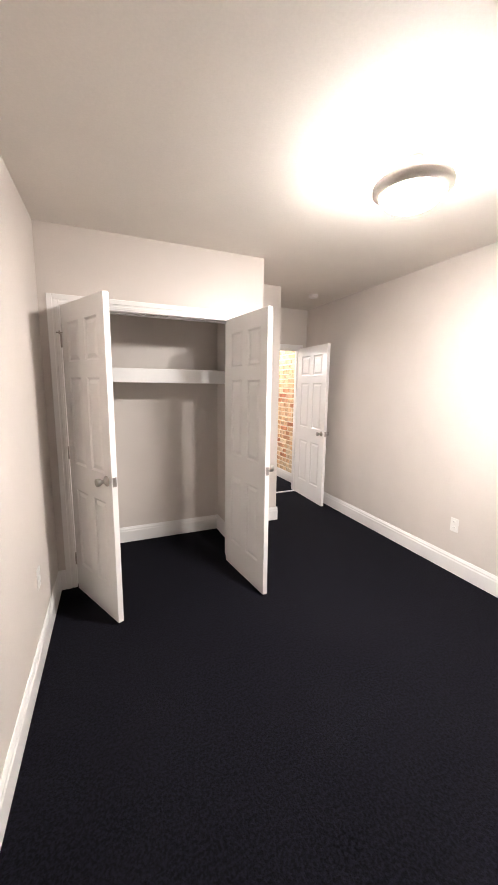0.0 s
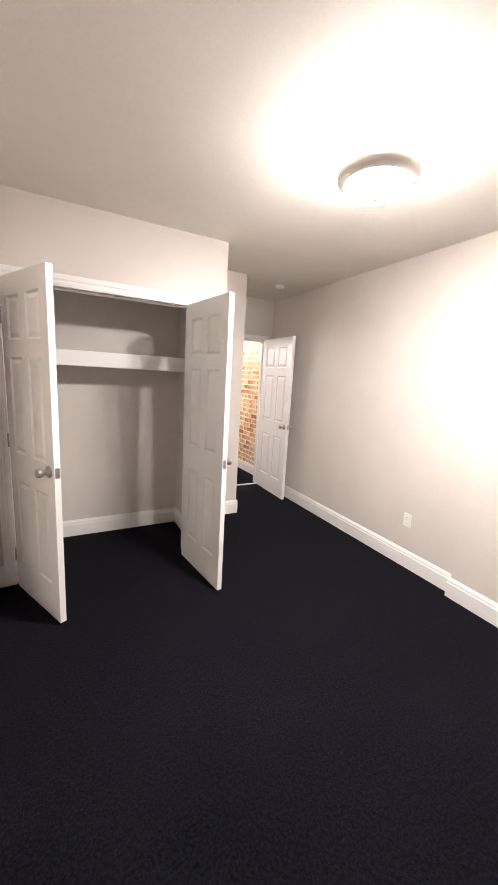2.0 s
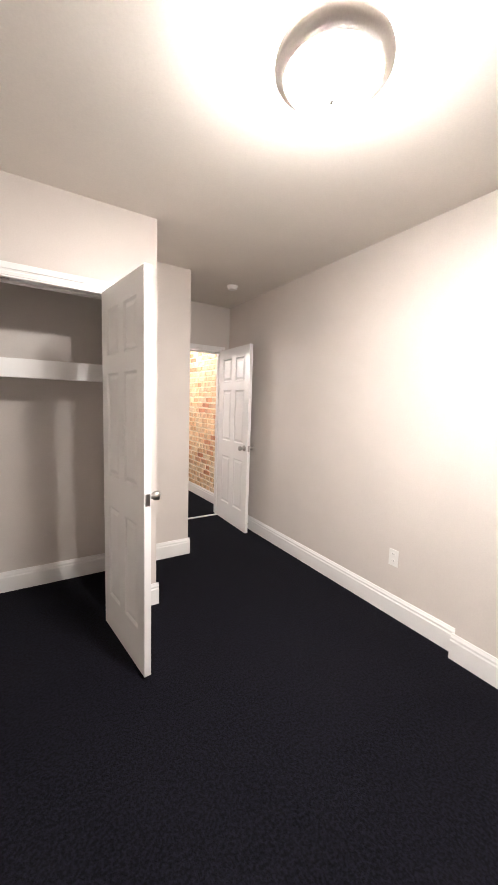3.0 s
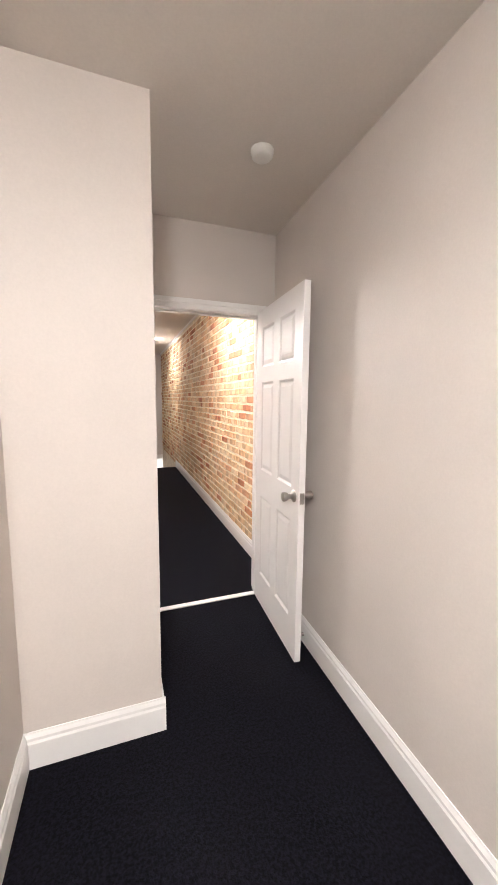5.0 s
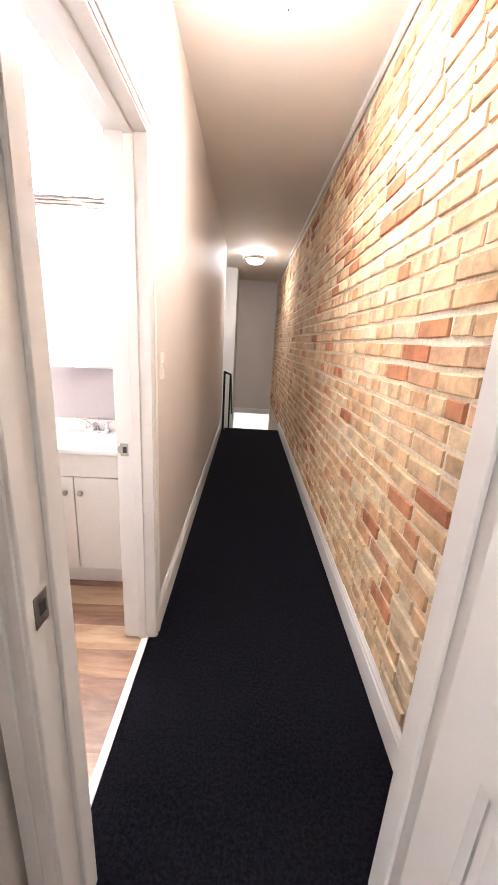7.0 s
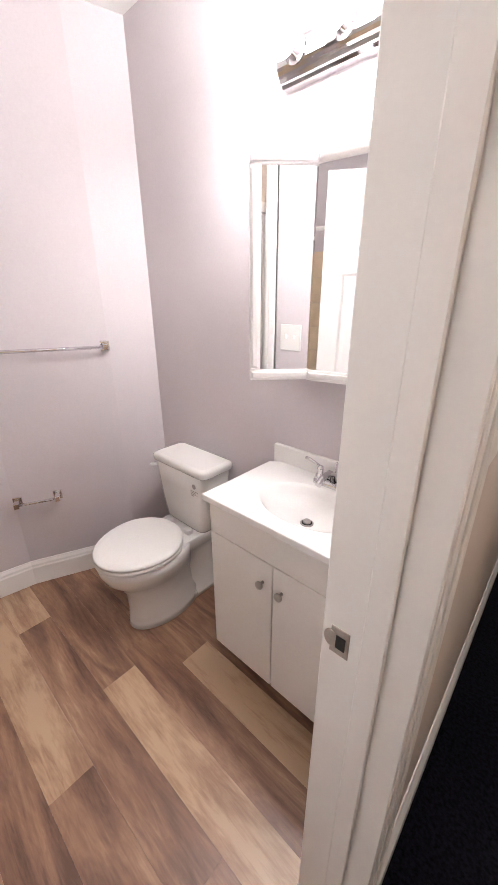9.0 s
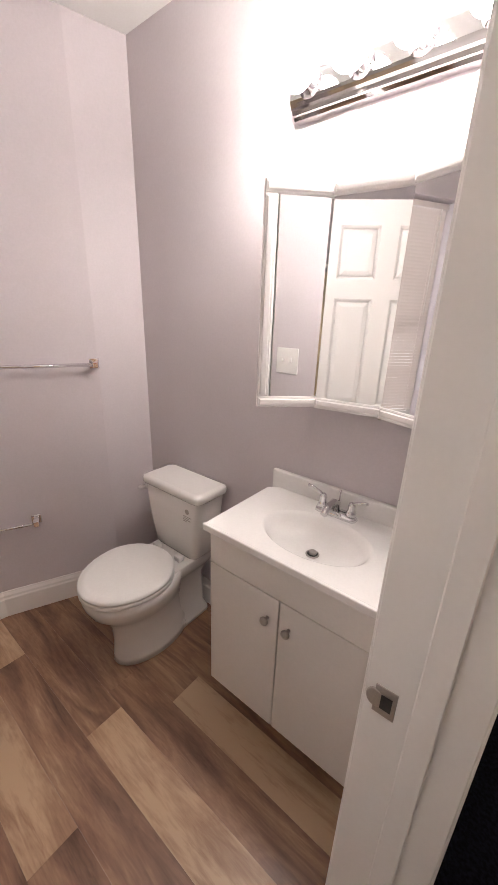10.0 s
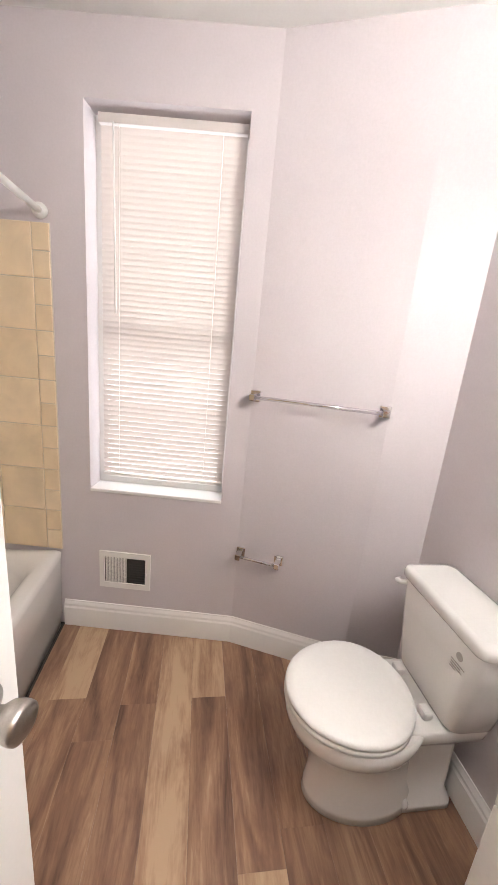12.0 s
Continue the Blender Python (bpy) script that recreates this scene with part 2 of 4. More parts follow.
def mesh(name, bm, mat):
    me = bpy.data.meshes.new(name)
    bm.to_mesh(me)
    bm.free()
    me.materials.append(mat)
    return me


def part(name, bm, mat, parent, label=""):
    ob = new(name, mesh(name, bm, mat))
    ob.parent = parent
    if label:
        tagged(ob, label)
    return ob


def thing(name, label, category, m=None, group=""):
    ob = new(name)
    ob.empty_display_size = 0.05
    if m is not None:
        ob.matrix_basis = m
    return tagged(ob, label, category, group)


def structure(name, bm, mat, label, category):
    return tagged(new(name, mesh(name, bm, mat)), label, category, kind="structure")


# ---- bedroom structure ----
T = 0.12


def prism(*corners, top=CEIL):
    """Upright block over a floor outline."""
    return loft(bmesh.new(), [[Vector((x, y, z)) for x, y in corners] for z in (0, top)], smooth=False)


# both side walls run out of square with the closet and door walls
LB, R0, R1, R2, R3 = LEFT - 0.18, 0.055, -0.035, -0.090, -0.200
STEP_Y = -2.975
structure("floor_bedroom", boxes((LB - T, BACK - T, -0.10, 0.12, 0.03, 0.0)), CARPET, "dark navy-black cut pile carpet across the bedroom and closet", "floor")
structure("ceiling_bedroom", boxes((LB - T, BACK - T, CEIL, 0.12, ALC_Y + 0.02, CEIL + 0.1), (ALC_X - 0.015, ALC_Y + 0.02, CEIL, 0.12, 0.0, CEIL + 0.1)), CEILING, "off-white painted plaster ceiling over the bedroom", "ceiling")
structure("wall_left", prism((LEFT, CLOSET_BACK), (LEFT, CLOSET_Y), (LB, BACK), (LB - T, BACK), (LB - T, CLOSET_BACK)), GREIGE, "smooth greige painted wall beside the closet", "wall")
structure("wall_back", boxes((LB - T, BACK - T, 0, 0.12, BACK, CEIL)), GREIGE, "plain greige painted wall behind the walker", "wall")
structure("wall_right", prism((R0, 0.0), (R1, STEP_Y), (R2, STEP_Y), (R3, BACK), (0.2, BACK), (0.2, 0.0)), GREIGE, "greige painted wall with a shallow step in it", "wall")
structure("wall_closet_front", boxes((LEFT, CLOSET_Y, 0, -2.925, CLOSET_Y + 0.1, CEIL), (-1.665, CLOSET_Y, 0, CLOSET_SIDE, CLOSET_Y + 0.1, CEIL), (-2.925, CLOSET_Y, 2.06, -1.665, CLOSET_Y + 0.1, CEIL)), GREIGE, "greige wall with a wide double-door closet opening", "wall")
structure("wall_closet_side", boxes((CLOSET_R, CLOSET_Y + 0.1, 0, CLOSET_SIDE, CLOSET_BACK, CEIL)), GREIGE, "greige side wall of the closet", "wall")
structure("wall_closet_back", boxes((LEFT - T, CLOSET_BACK, 0, CLOSET_SIDE, CLOSET_BACK + 0.12, CEIL)), GREIGE, "greige back wall inside the open closet", "wall")
structure("wall_alcove_front", boxes((CLOSET_SIDE, ALC_Y, 0, ALC_X, ALC_Y + 0.12, CEIL)), GREIGE, "short greige wall between closet and entry", "wall")
structure("wall_alcove_side", boxes((ALC_X - 0.1, ALC_Y + 0.12, 0, ALC_X, 0.0, CEIL)), GREIGE, "greige wall beside the bedroom entry", "wall")
DX0, DX1, DTOP = -0.765, -0.045, 2.03
structure("wall_door", boxes((ALC_X - 0.1, 0, 0, DX0 - 0.02, T, HALL_CEIL), (DX1 + 0.02, 0, 0, HALL_R + 0.1, T, HALL_CEIL), (DX0 - 0.02, 0, DTOP + 0.02, DX1 + 0.02, T, HALL_CEIL)), GREIGE, "greige wall round the bedroom doorway", "wall")


def baseboard(x0, y0, x1, y1, side, name="baseboard", h=0.15):
    """Moulded board along a line; side +1 stands to the left of the way walked."""
    d = Vector((x1 - x0, y1 - y0, 0))
    n = Vector((-d.y, d.x, 0)).normalized() * side
    prof = ((0.0, 0.0), (0.016, 0.0), (0.016, h * 0.72), (0.012, h * 0.78), (0.012, h * 0.86), (0.006, h * 0.95), (0.004, h), (0.0, h))
    bm = bmesh.new()
    rings = [[Vector((px, py, 0)) + n * a + Vector((0, 0, b + 0.001)) for a, b in prof] for px, py in ((x0, y0), (x1, y1))]
    loft(bm, rings, smooth=False)
    return structure(name, bm, WHITE, "white painted moulded skirting board along the wall", "baseboard")


baseboard(LB, BACK, LEFT, CLOSET_Y, -1)
baseboard(R3, BACK, R2, STEP_Y + 0.016, 1)
baseboard(R2, STEP_Y, R1, STEP_Y, 1)
baseboard(R1, STEP_Y, R0, -0.016, 1)
baseboard(LEFT, CLOSET_Y, -2.982, CLOSET_Y, -1)
baseboard(-1.599, CLOSET_Y, CLOSET_SIDE + 0.016, CLOSET_Y, -1)
baseboard(CLOSET_SIDE, CLOSET_Y, CLOSET_SIDE, ALC_Y, -1)
baseboard(CLOSET_SIDE, ALC_Y, ALC_X + 0.016, ALC_Y, -1)
baseboard(ALC_X, ALC_Y, ALC_X, -0.02, -1)
baseboard(LEFT, CLOSET_BACK, CLOSET_R, CLOSET_BACK, -1)
baseboard(CLOSET_R, CLOSET_Y + 0.1, CLOSET_R, CLOSET_BACK, 1)
baseboard(LEFT, CLOSET_Y + 0.1, LEFT, CLOSET_BACK, -1)
baseboard(LB, BACK, R3, BACK, 1)


def casing(axis, at, a0, a1, top, face, w=0.068, name="trim", left=True, right=True):
    """Moulded boards round an opening. axis: the way the wall runs; face: +1 or -1, where the boards stand."""
    bm = bmesh.new()

    def put(u0, z0, u1, z1, d0, d1):
        lo, hi = sorted((at + face * d0, at + face * d1))
        if axis == "x":
            box(bm, u0, lo, z0, u1, hi, z1, bevel=0.002, segments=1)
        else:
            box(bm, lo, u0, z0, hi, u1, z1, bevel=0.002, segments=1)
    for (i0, i1, d) in ((0.0, 1.0, 0.012), (0.12, 0.40, 0.016), (0.55, 1.0, 0.019)):
        if left:
            put(a0 - w * i1, 0.002, a0 - w * i0, top + w * i1, 0.0, d)
        if right:
            put(a1 + w * i0, 0.002, a1 + w * i1, top + w * i1, 0.0, d)
        put(a0 - w * i0 + 0.0005, top + w * i0, a1 + w * i0 - 0.0005, top + w * i1, 0.0, d - 0.00025)
    return structure(name, bm, WHITE, "white painted moulded door casing", "trim")


def jambs(axis, a0, a1, top, d0, d1):
    bm = bmesh.new()
    for u0, u1, z0, z1 in ((a0 - 0.019, a0, 0.001, top), (a1, a1 + 0.019, 0.001, top), (a0 - 0.019, a1 + 0.019, top, top + 0.019)):
        if axis == "x":
            box(bm, u0, d0, z0, u1, d1, z1)
        else:
            box(bm, d0, u0, z0, d1, u1, z1)
    mid = d0 + (d1 - d0) * 0.45
    for u0, u1, z0, z1 in ((a0, a0 + 0.011, 0.001, top - 0.011), (a1 - 0.011, a1, 0.001, top - 0.011), (a0, a1, top - 0.011, top)):
        if axis == "x":
            box(bm, u0, mid, z0, u1, mid + 0.035, z1, bevel=0.002, segments=1)
        else:
            box(bm, mid, u0, z0, mid + 0.035, u1, z1, bevel=0.002, segments=1)
    return structure("door_jamb", bm, WHITE, "white painted door jamb with its stop", "door frame")


casing("x", CLOSET_Y, -2.905, -1.675, 2.05, -1, 0.075)
jambs("x", -2.905, -1.675, 2.05, CLOSET_Y - 0.002, CLOSET_Y + 0.102)
casing("x", 0.0, DX0, DX1, DTOP, -1, 0.066, right=False)
casing("x", T, DX0, DX1, DTOP, 1, 0.06, left=False)
jambs("x", DX0, DX1, DTOP, -0.002, T + 0.002)
structure("trim_threshold", boxes((DX0, 0.005, 0.0, DX1, 0.045, 0.009), bevel=0.003), WHITE, "pale metal carpet strip across the bedroom doorway", "threshold")


# ---- doors ----
def knob(bm, m):
    lathe(bm, [(0.033, 0), (0.034, 0.003), (0.032, 0.007), (0.022, 0.012), (0.0145, 0.018), (0.0125, 0.025), (0.0135, 0.031), (0.018, 0.037), (0.0225, 0.043), (0.0245, 0.051), (0.0255, 0.060), (0.0245, 0.066), (0.020, 0.0685), (0.008, 0.0695)], m, 28)
    return bm


def panel_door(name, label, m, width, height=2.03, group="", knob_sides=(1, -1), hinge_side=1):
    """Six-panel leaf; the hinge edge on the local z axis, the leaf along +x."""
    th = 0.035
    ob = thing(name, label, "door", m, group)
    bm = bmesh.new()
    s = 0.105 if width > 0.66 else 0.09
    mid = width / 2
    z0 = 0.015
    rails = ((z0, 0.235), (0.80, 0.985), (1.575, 1.675), (height - 0.10, height + z0))
    box(bm, 0.004, -th / 2 + 0.008, z0 + 0.002, width - 0.004, th / 2 - 0.008, height + z0 - 0.002)
    for x0, x1 in ((0, s), (width - s, width)):
        box(bm, x0, -th / 2, z0, x1, th / 2, height + z0)
    for a, b in rails:
        box(bm, s, -th / 2, a, width - s, th / 2, b)
    for (a, b), (c, d) in zip(rails, rails[1:]):
        box(bm, mid - s * 0.45, -th / 2, b, mid + s * 0.45, th / 2, c)
    part("leaf", bm, WHITE, ob)
    for (a, b), (c, d) in zip(rails, rails[1:]):
        for x0, x1 in ((s, mid - s * 0.45), (mid + s * 0.45, width - s)):
            for side in (1, -1):
                bm = bmesh.new()
                y0, y1, y2 = side * (th / 2 - 0.0005), side * (th / 2 - 0.008), side * (th / 2 - 0.002)
                rings = []
                for inset, y in ((0.0, y0), (0.012, y1), (0.018, y1), (0.040, y2)):
                    rings.append([Vector((x0 + inset, y, b + inset)), Vector((x1 - inset, y, b + inset)), Vector((x1 - inset, y, c - inset)), Vector((x0 + inset, y, c - inset))])
                loft(bm, rings, smooth=False, front=False)
                part("panel", bm, WHITE, ob)
    for side in knob_sides:
        turn = pose(width - 0.062, side * th / 2, 0.945, -90 if side > 0 else 90)
        part("knob", knob(bmesh.new(), turn), NICKEL, ob, "brushed nickel tulip door knob")
    part("latch_plate", boxes((width, -0.012, 0.915, width + 0.0015, 0.012, 0.975)), NICKEL, ob, "brushed nickel latch plate")
    for z in (0.25, 1.05, 1.82):
        bm = boxes((-0.003, min(0, hinge_side * 0.016), z - 0.044, 0.0, max(0, hinge_side * 0.016), z + 0.044))
        lathe(bm, [(0.006, -0.046), (0.006, 0.046)], pose(-0.004, hinge_side * (th / 2 + 0.003), z), 12)
        part("hinge", bm, NICKEL, ob, "nickel butt hinge")
    return ob


def aim(x0, y0, x1, y1):
    return pose(x0, y0, 0, 0, 0, math.degrees(math.atan2(y1 - y0, x1 - x0)))


panel_door("closet_door", "white six-panel closet door standing open with a nickel knob", aim(-2.882, -1.618, -2.637, -2.155), 0.60, group="closet doors", knob_sides=(-1,), hinge_side=-1)
panel_door("closet_door", "white six-panel closet door standing open with a nickel knob", aim(-1.706, -1.630, -1.637, -2.238), 0.61, group="closet doors", knob_sides=(1,))
panel_door("bedroom_door", "white six-panel bedroom door standing open against the wall", aim(-0.055, -0.012, -0.095, -0.742), 0.735)

ob = thing("hinge_pin_stop", "small nickel hinge pin stop on the closet door frame", "door stop", pose(-2.900, -1.634, 1.87))
bm = bmesh.new()
tube(bm, [(-0.030, -0.004, 0), (0.022, -0.004, 0)], 0.004, 10)
lathe(bm, [(0.004, 0), (0.007, 0.002), (0.007, 0.008)], pose(0.022, -0.004, 0, 0, 90, 0), 12)
part("arm", bm, NICKEL, ob)
bm = bmesh.new()
tube(bm, [(-0.010, -0.004, -0.012), (-0.010, -0.004, 0.012)], 0.005, 10)
part("eyelet", bm, NICKEL, ob)

# ---- closet ----
ob = thing("closet_shelf", "white painted closet shelf with a deep front board", "shelf")
part("board", boxes((LEFT + 0.002, -1.20, 1.630, CLOSET_R - 0.002, CLOSET_BACK - 0.002, 1.648), bevel=0.002), WHITE, ob)
part("front_rail", boxes((LEFT + 0.002, -1.219, 1.548, CLOSET_R - 0.002, -1.2005, 1.667), bevel=0.003), WHITE, ob)
part("cleat", boxes((LEFT + 0.002, CLOSET_BACK - 0.02, 1.56, CLOSET_R - 0.002, CLOSET_BACK - 0.002, 1.629), bevel=0.002), WHITE, ob)
ob = thing("ball_catch", "small nickel ball catches under the closet head jamb", "door catch")
for x in (-2.30, -2.20):
    part("plate", boxes((x - 0.03, CLOSET_Y + 0.01, 2.046, x + 0.03, CLOSET_Y + 0.035, 2.0495)), NICKEL, ob)


# ---- lights ----
def dome_light(x, y, ceil, r, glass, label, rise=0.0):
    ob = thing("ceiling_light", label, "ceiling light", pose(x, y, ceil - 0.028 + rise))
    bm = bmesh.new()
    lathe(bm, [(0.040, 0.028), (0.040, 0.020), (0.030, 0.010), (0.010, 0.006), (0.008, -0.070), (0.004, -0.071)], None, 32)
    part("canopy", bm, WHITE, ob, "white ceiling canopy")
    # added disc above the glass, weakens the bright spot on the ceiling
    bm = bmesh.new()
    lathe(bm, [(r * 0.10, -0.078), (r * 0.72, -0.084), (r * 0.72, -0.087), (r * 0.10, -0.082)], None, 40)
    part("light_block", bm, WHITE, ob, "added white disc that holds back light from the ceiling")
    bm = bmesh.new()
    prof = [(0.90, -0.085), (0.985, -0.082), (1.0, -0.092), (0.99, -0.106), (0.94, -0.113), (0.90, -0.117), (0.84, -0.128), (0.79, -0.128), (0.79, -0.108)]
    rings = [[bm.verts.new((r * a * math.cos(2 * math.pi * i / 48), r * a * math.sin(2 * math.pi * i / 48), z)) for i in range(48)] for a, z in prof]
    for p, q in zip(rings, rings[1:] + rings[:1]):
        for i in range(48):
            bm.faces.new((p[i], p[(i + 1) % 48], q[(i + 1) % 48], q[i])).smooth = True
    bmesh.ops.recalc_face_normals(bm, faces=bm.faces)
    part("ring", bm, FIXTURE, ob, "brushed nickel ring")
    bm = bmesh.new()
    lathe(bm, [(r * 0.80 * math.cos(radians(a)) ** 0.55, -0.104 - 0.075 * math.sin(radians(a))) for a in (0, 10, 20, 30, 40, 50, 60, 70, 79, 86)], None, 40)
    part("shade", bm, glass, ob, "lit frosted glass dome")
    bm = bmesh.new()
    lathe(bm, [(0.006, -0.176), (0.010, -0.184), (0.006, -0.192), (0.002, -0.196)], None, 12)
    part("finial", bm, NICKEL, ob)
    return ob


dome_light(-1.32, -3.04, CEIL, 0.178, DOME_BED, "round flush ceiling light with lit frosted dome and nickel ring")
dome_light(-0.365, 1.09, HALL_CEIL, 0.165, DOME_HALL, "round flush hall ceiling light with lit dome and nickel ring")
dome_light(-0.40, 5.5, HALL_CEIL, 0.165, DOME_STAIR, "round flush ceiling light lit above the stair head", 0.055)

ob = thing("smoke_detector", "small round white smoke detector on the ceiling", "smoke detector", pose(-0.345, -0.745, CEIL))
bm = bmesh.new()
lathe(bm, [(0.052, 0), (0.052, -0.012), (0.047, -0.014), (0.047, -0.028), (0.038, -0.036), (0.01, -0.037)], None, 32)
part("housing", bm, PLASTIC, ob)


def plate(name, label, category, m, slots):
    """Wall plate in the local xz plane, facing -y."""
    ob = thing(name, label, category, m)
    half = 0.059 if slots == "double" else 0.036
    part("cover", boxes((-half, -0.006, -0.058, half, 0, 0.058), bevel=0.003), PLASTIC, ob)
    if slots == "outlet":
        for z in (-0.024, 0.024):
            bm = bmesh.new()
            lathe(bm, [(0.0165, 0), (0.0165, 0.008), (0.015, 0.009)], pose(0, 0, z, 90), 24)
            part("socket", bm, PLASTIC, ob)
            # slots are raised dark bars, their inner shade is only colour
            for x in (-0.006, 0.006):
                part("slot", boxes((x - 0.001, -0.0095, z - 0.001, x + 0.001, -0.009, z + 0.008)), DARK, ob, "dark bar painted as the shade in the slot")
    else:
        n = 1 if slots == "switch" else 2
        for i in range(n):
            x = 0 if n == 1 else (-0.023 + 0.046 * i)
            part("toggle", boxes((x - 0.005, -0.017, -0.004, x + 0.005, -0.005, 0.014), bevel=0.002), PLASTIC, ob)
    return ob


plate("wall_outlet", "white duplex wall outlet low on the greige wall", "outlet", pose(-0.0208, -2.505, 0.41, 0, 0, -91.7), "outlet")
plate("wall_outlet", "white duplex wall outlet low beside the closet", "outlet", pose(LEFT - 0.0302, -2.25, 0.46, 0, 0, 87.4), "outlet")
plate("light_switch", "white toggle light switch beside the bedroom door", "switch", pose(ALC_X, -0.22, 1.25, 0, 0, 90), "switch")
plate("light_switch", "white toggle light switch on the hall wall", "switch", pose(HALL_L, 1.135, 1.265, 0, 0, 90), "switch")

ob = thing("door_stop", "short spring door stop on the skirting board", "door stop", pose(0.020, -0.60, 0.06, 0, -90, 0))
bm = bmesh.new()
lathe(bm, [(0.012, 0), (0.012, 0.005)] + [(0.007 if i % 2 else 0.0055, 0.006 + 0.003 * i) for i in range(16)], None, 14)
part("spring", bm, NICKEL, ob)
bm = bmesh.new()
lathe(bm, [(0.009, 0.052), (0.010, 0.056), (0.010, 0.066), (0.007, 0.070)], None, 14)
part("rubber_tip", bm, PLASTIC, ob, "white rubber tip")
ob = thing("strike_plate", "nickel strike plate let into the bedroom door jamb", "strike plate", pose(DX0, 0.03, 0.94))
part("plate", boxes((0, -0.025, -0.03, 0.002, 0.012, 0.03), bevel=0.0008), NICKEL, ob)
# no hole is cut: a dark patch on the plate paints its shade
part("latch_hole_shade", boxes((0.0021, -0.012, -0.012, 0.0025, 0.006, 0.012)), DARK, ob, "dark patch painted as the shade in the latch hole")

# ---- hall structure ----
BY0, BY1 = 0.195, 0.925
structure("floor_hall", boxes((HALL_L - 0.03, 0.03, -0.10, HALL_R + 0.1, STAIR_Y, 0.0)), CARPET, "dark navy-black carpet along the hall", "floor")
structure("ceiling_hall", boxes((-2.4, T, HALL_CEIL, HALL_R + 0.15, END_Y + 0.1, HALL_CEIL + 0.1)), CEILING, "off-white painted hall ceiling", "ceiling")
structure("wall_hall_left", boxes((BATH_E, T, 0, HALL_L, BY0 - 0.02, HALL_CEIL), (BATH_E, BY1 + 0.02, 0, HALL_L, 5.25, HALL_CEIL), (BATH_E, BY0 - 0.02, DTOP + 0.02, HALL_L, BY1 + 0.02, HALL_CEIL)), GREIGE, "greige hall wall with the bathroom doorway", "wall")
casing("y", HALL_L, BY0, BY1, DTOP, 1, 0.062)
casing("y", BATH_E, BY0, BY1, DTOP, -1, 0.062)
jambs("y", BY0, BY1, DTOP, BATH_E - 0.002, HALL_L + 0.002)
baseboard(HALL_L, BY1 + 0.064, HALL_L, 5.25, -1)
baseboard(HALL_R, T, HALL_R, STAIR_Y, 1)
ob = thing("strike_plate", "nickel strike plate let into the bathroom door jamb", "strike plate", pose(BATH_E + 0.02, BY1, 0.935))
part("plate", boxes((-0.016, -0.002, -0.027, 0.016, 0, 0.027), bevel=0.0009), NICKEL, ob)
bm = bmesh.new()
lathe(bm, [(0.017, 0), (0.017, 0.003), (0.015, 0.004)], pose(-0.015, 0.001, 0, 90), 28, 0.75, 1.0)
part("lip", bm, NICKEL, ob)
# dark patch over the plate, paints the shade of an uncut hole
part("latch_hole_shade", boxes((-0.006, -0.0034, -0.013, 0.010, -0.0021, 0.013)), DARK, ob, "dark patch painted as the shade in the latch hole")

# stair head, flight and the lit space below
for i in range(9):
    y = STAIR_Y + 0.25 * i
    structure("stair", boxes((HALL_L - 0.02, y, -0.19 * (i + 1) - 0.19, HALL_R, y + 0.275, -0.19 * (i + 1)), bevel=0.006), CARPET, "carpeted stair step going down", "stairs")
structure("wall_stair_end", boxes((-2.4, END_Y, -0.12, HALL_R + 0.1, END_Y + 0.12, HALL_CEIL)), GREIGE, "grey painted wall above the stairs", "wall")
structure("trim_stair_end", boxes((-0.83, END_Y - 0.02, -0.24, HALL_R, END_Y + 0.13, -0.12), bevel=0.004), WHITE, "white trim under the stair wall", "trim")
structure("wall_stair_left", boxes((-2.4, 5.13, 0, BATH_E, 5.25, HALL_CEIL), (-2.4, 5.25, -2.6, -2.28, END_Y, HALL_CEIL), (-0.95, 6.7, -2.6, -0.70, END_Y, HALL_CEIL)), WHITE_CEIL, "white painted wall at the stair head", "wall")
structure("floor_lower", boxes((-2.4, 5.0, -2.7, 2.0, 11.0, -2.6)), CARPET, "dark floor at the foot of the stairs", "floor")
structure("wall_lower", boxes((-2.4, 10.9, -2.6, 2.0, 11.0, 0.0), (-2.4, END_Y + 0.13, -0.12, 2.0, 11.0, 0.0)), WHITE_CEIL, "white wall and ceiling of the room below", "wall")
structure("wall_lower_side", boxes((HALL_R + 0.1, 5.3, -2.6, HALL_R + 0.2, END_Y, 0.0), (-2.4, 5.2, -2.6, HALL_R, STAIR_Y, -0.10)), GREIGE, "plain wall closing the stairwell", "wall")
# added unseen area light without a fixture, brightens the space below
low = new("lower_room_fill", bpy.data.lights.new("lower_room_fill", "AREA"))
low.data.energy, low.data.size, low.data.color = 30, 0.8, (1.0, 0.93, 0.85)
low.matrix_world = look((-0.3, 9.6, -0.16), (-0.3, 9.6, -2.0))
ob = thing("stair_rail", "black iron stair railing with a square newel", "railing")
part("post", boxes((-0.80, 5.20, 0.0, -0.768, 5.232, 0.94), bevel=0.003), BLACK, ob)
part("post", boxes((-0.715, 5.44, -0.19, -0.690, 5.465, 0.88), bevel=0.003), BLACK, ob)
bm = bmesh.new()
tube(bm, [(-0.784, 5.21, 0.925), (-0.70, 5.45, 0.87), (-0.70, 6.6, 0.0)], 0.017)
part("handrail", bm, BLACK, ob)
part("foot_plate", boxes((-0.815, 5.18, 0.0, -0.75, 5.25, 0.012), bevel=0.002), BLACK, ob)
ob = thing("fluted_moulding", "slim white strip between brick and ceiling", "moulding")
part("strip", boxes((HALL_R - 0.025, T, HALL_CEIL - 0.03, HALL_R + 0.002, END_Y, HALL_CEIL - 0.001), bevel=0.006), WHITE, ob)

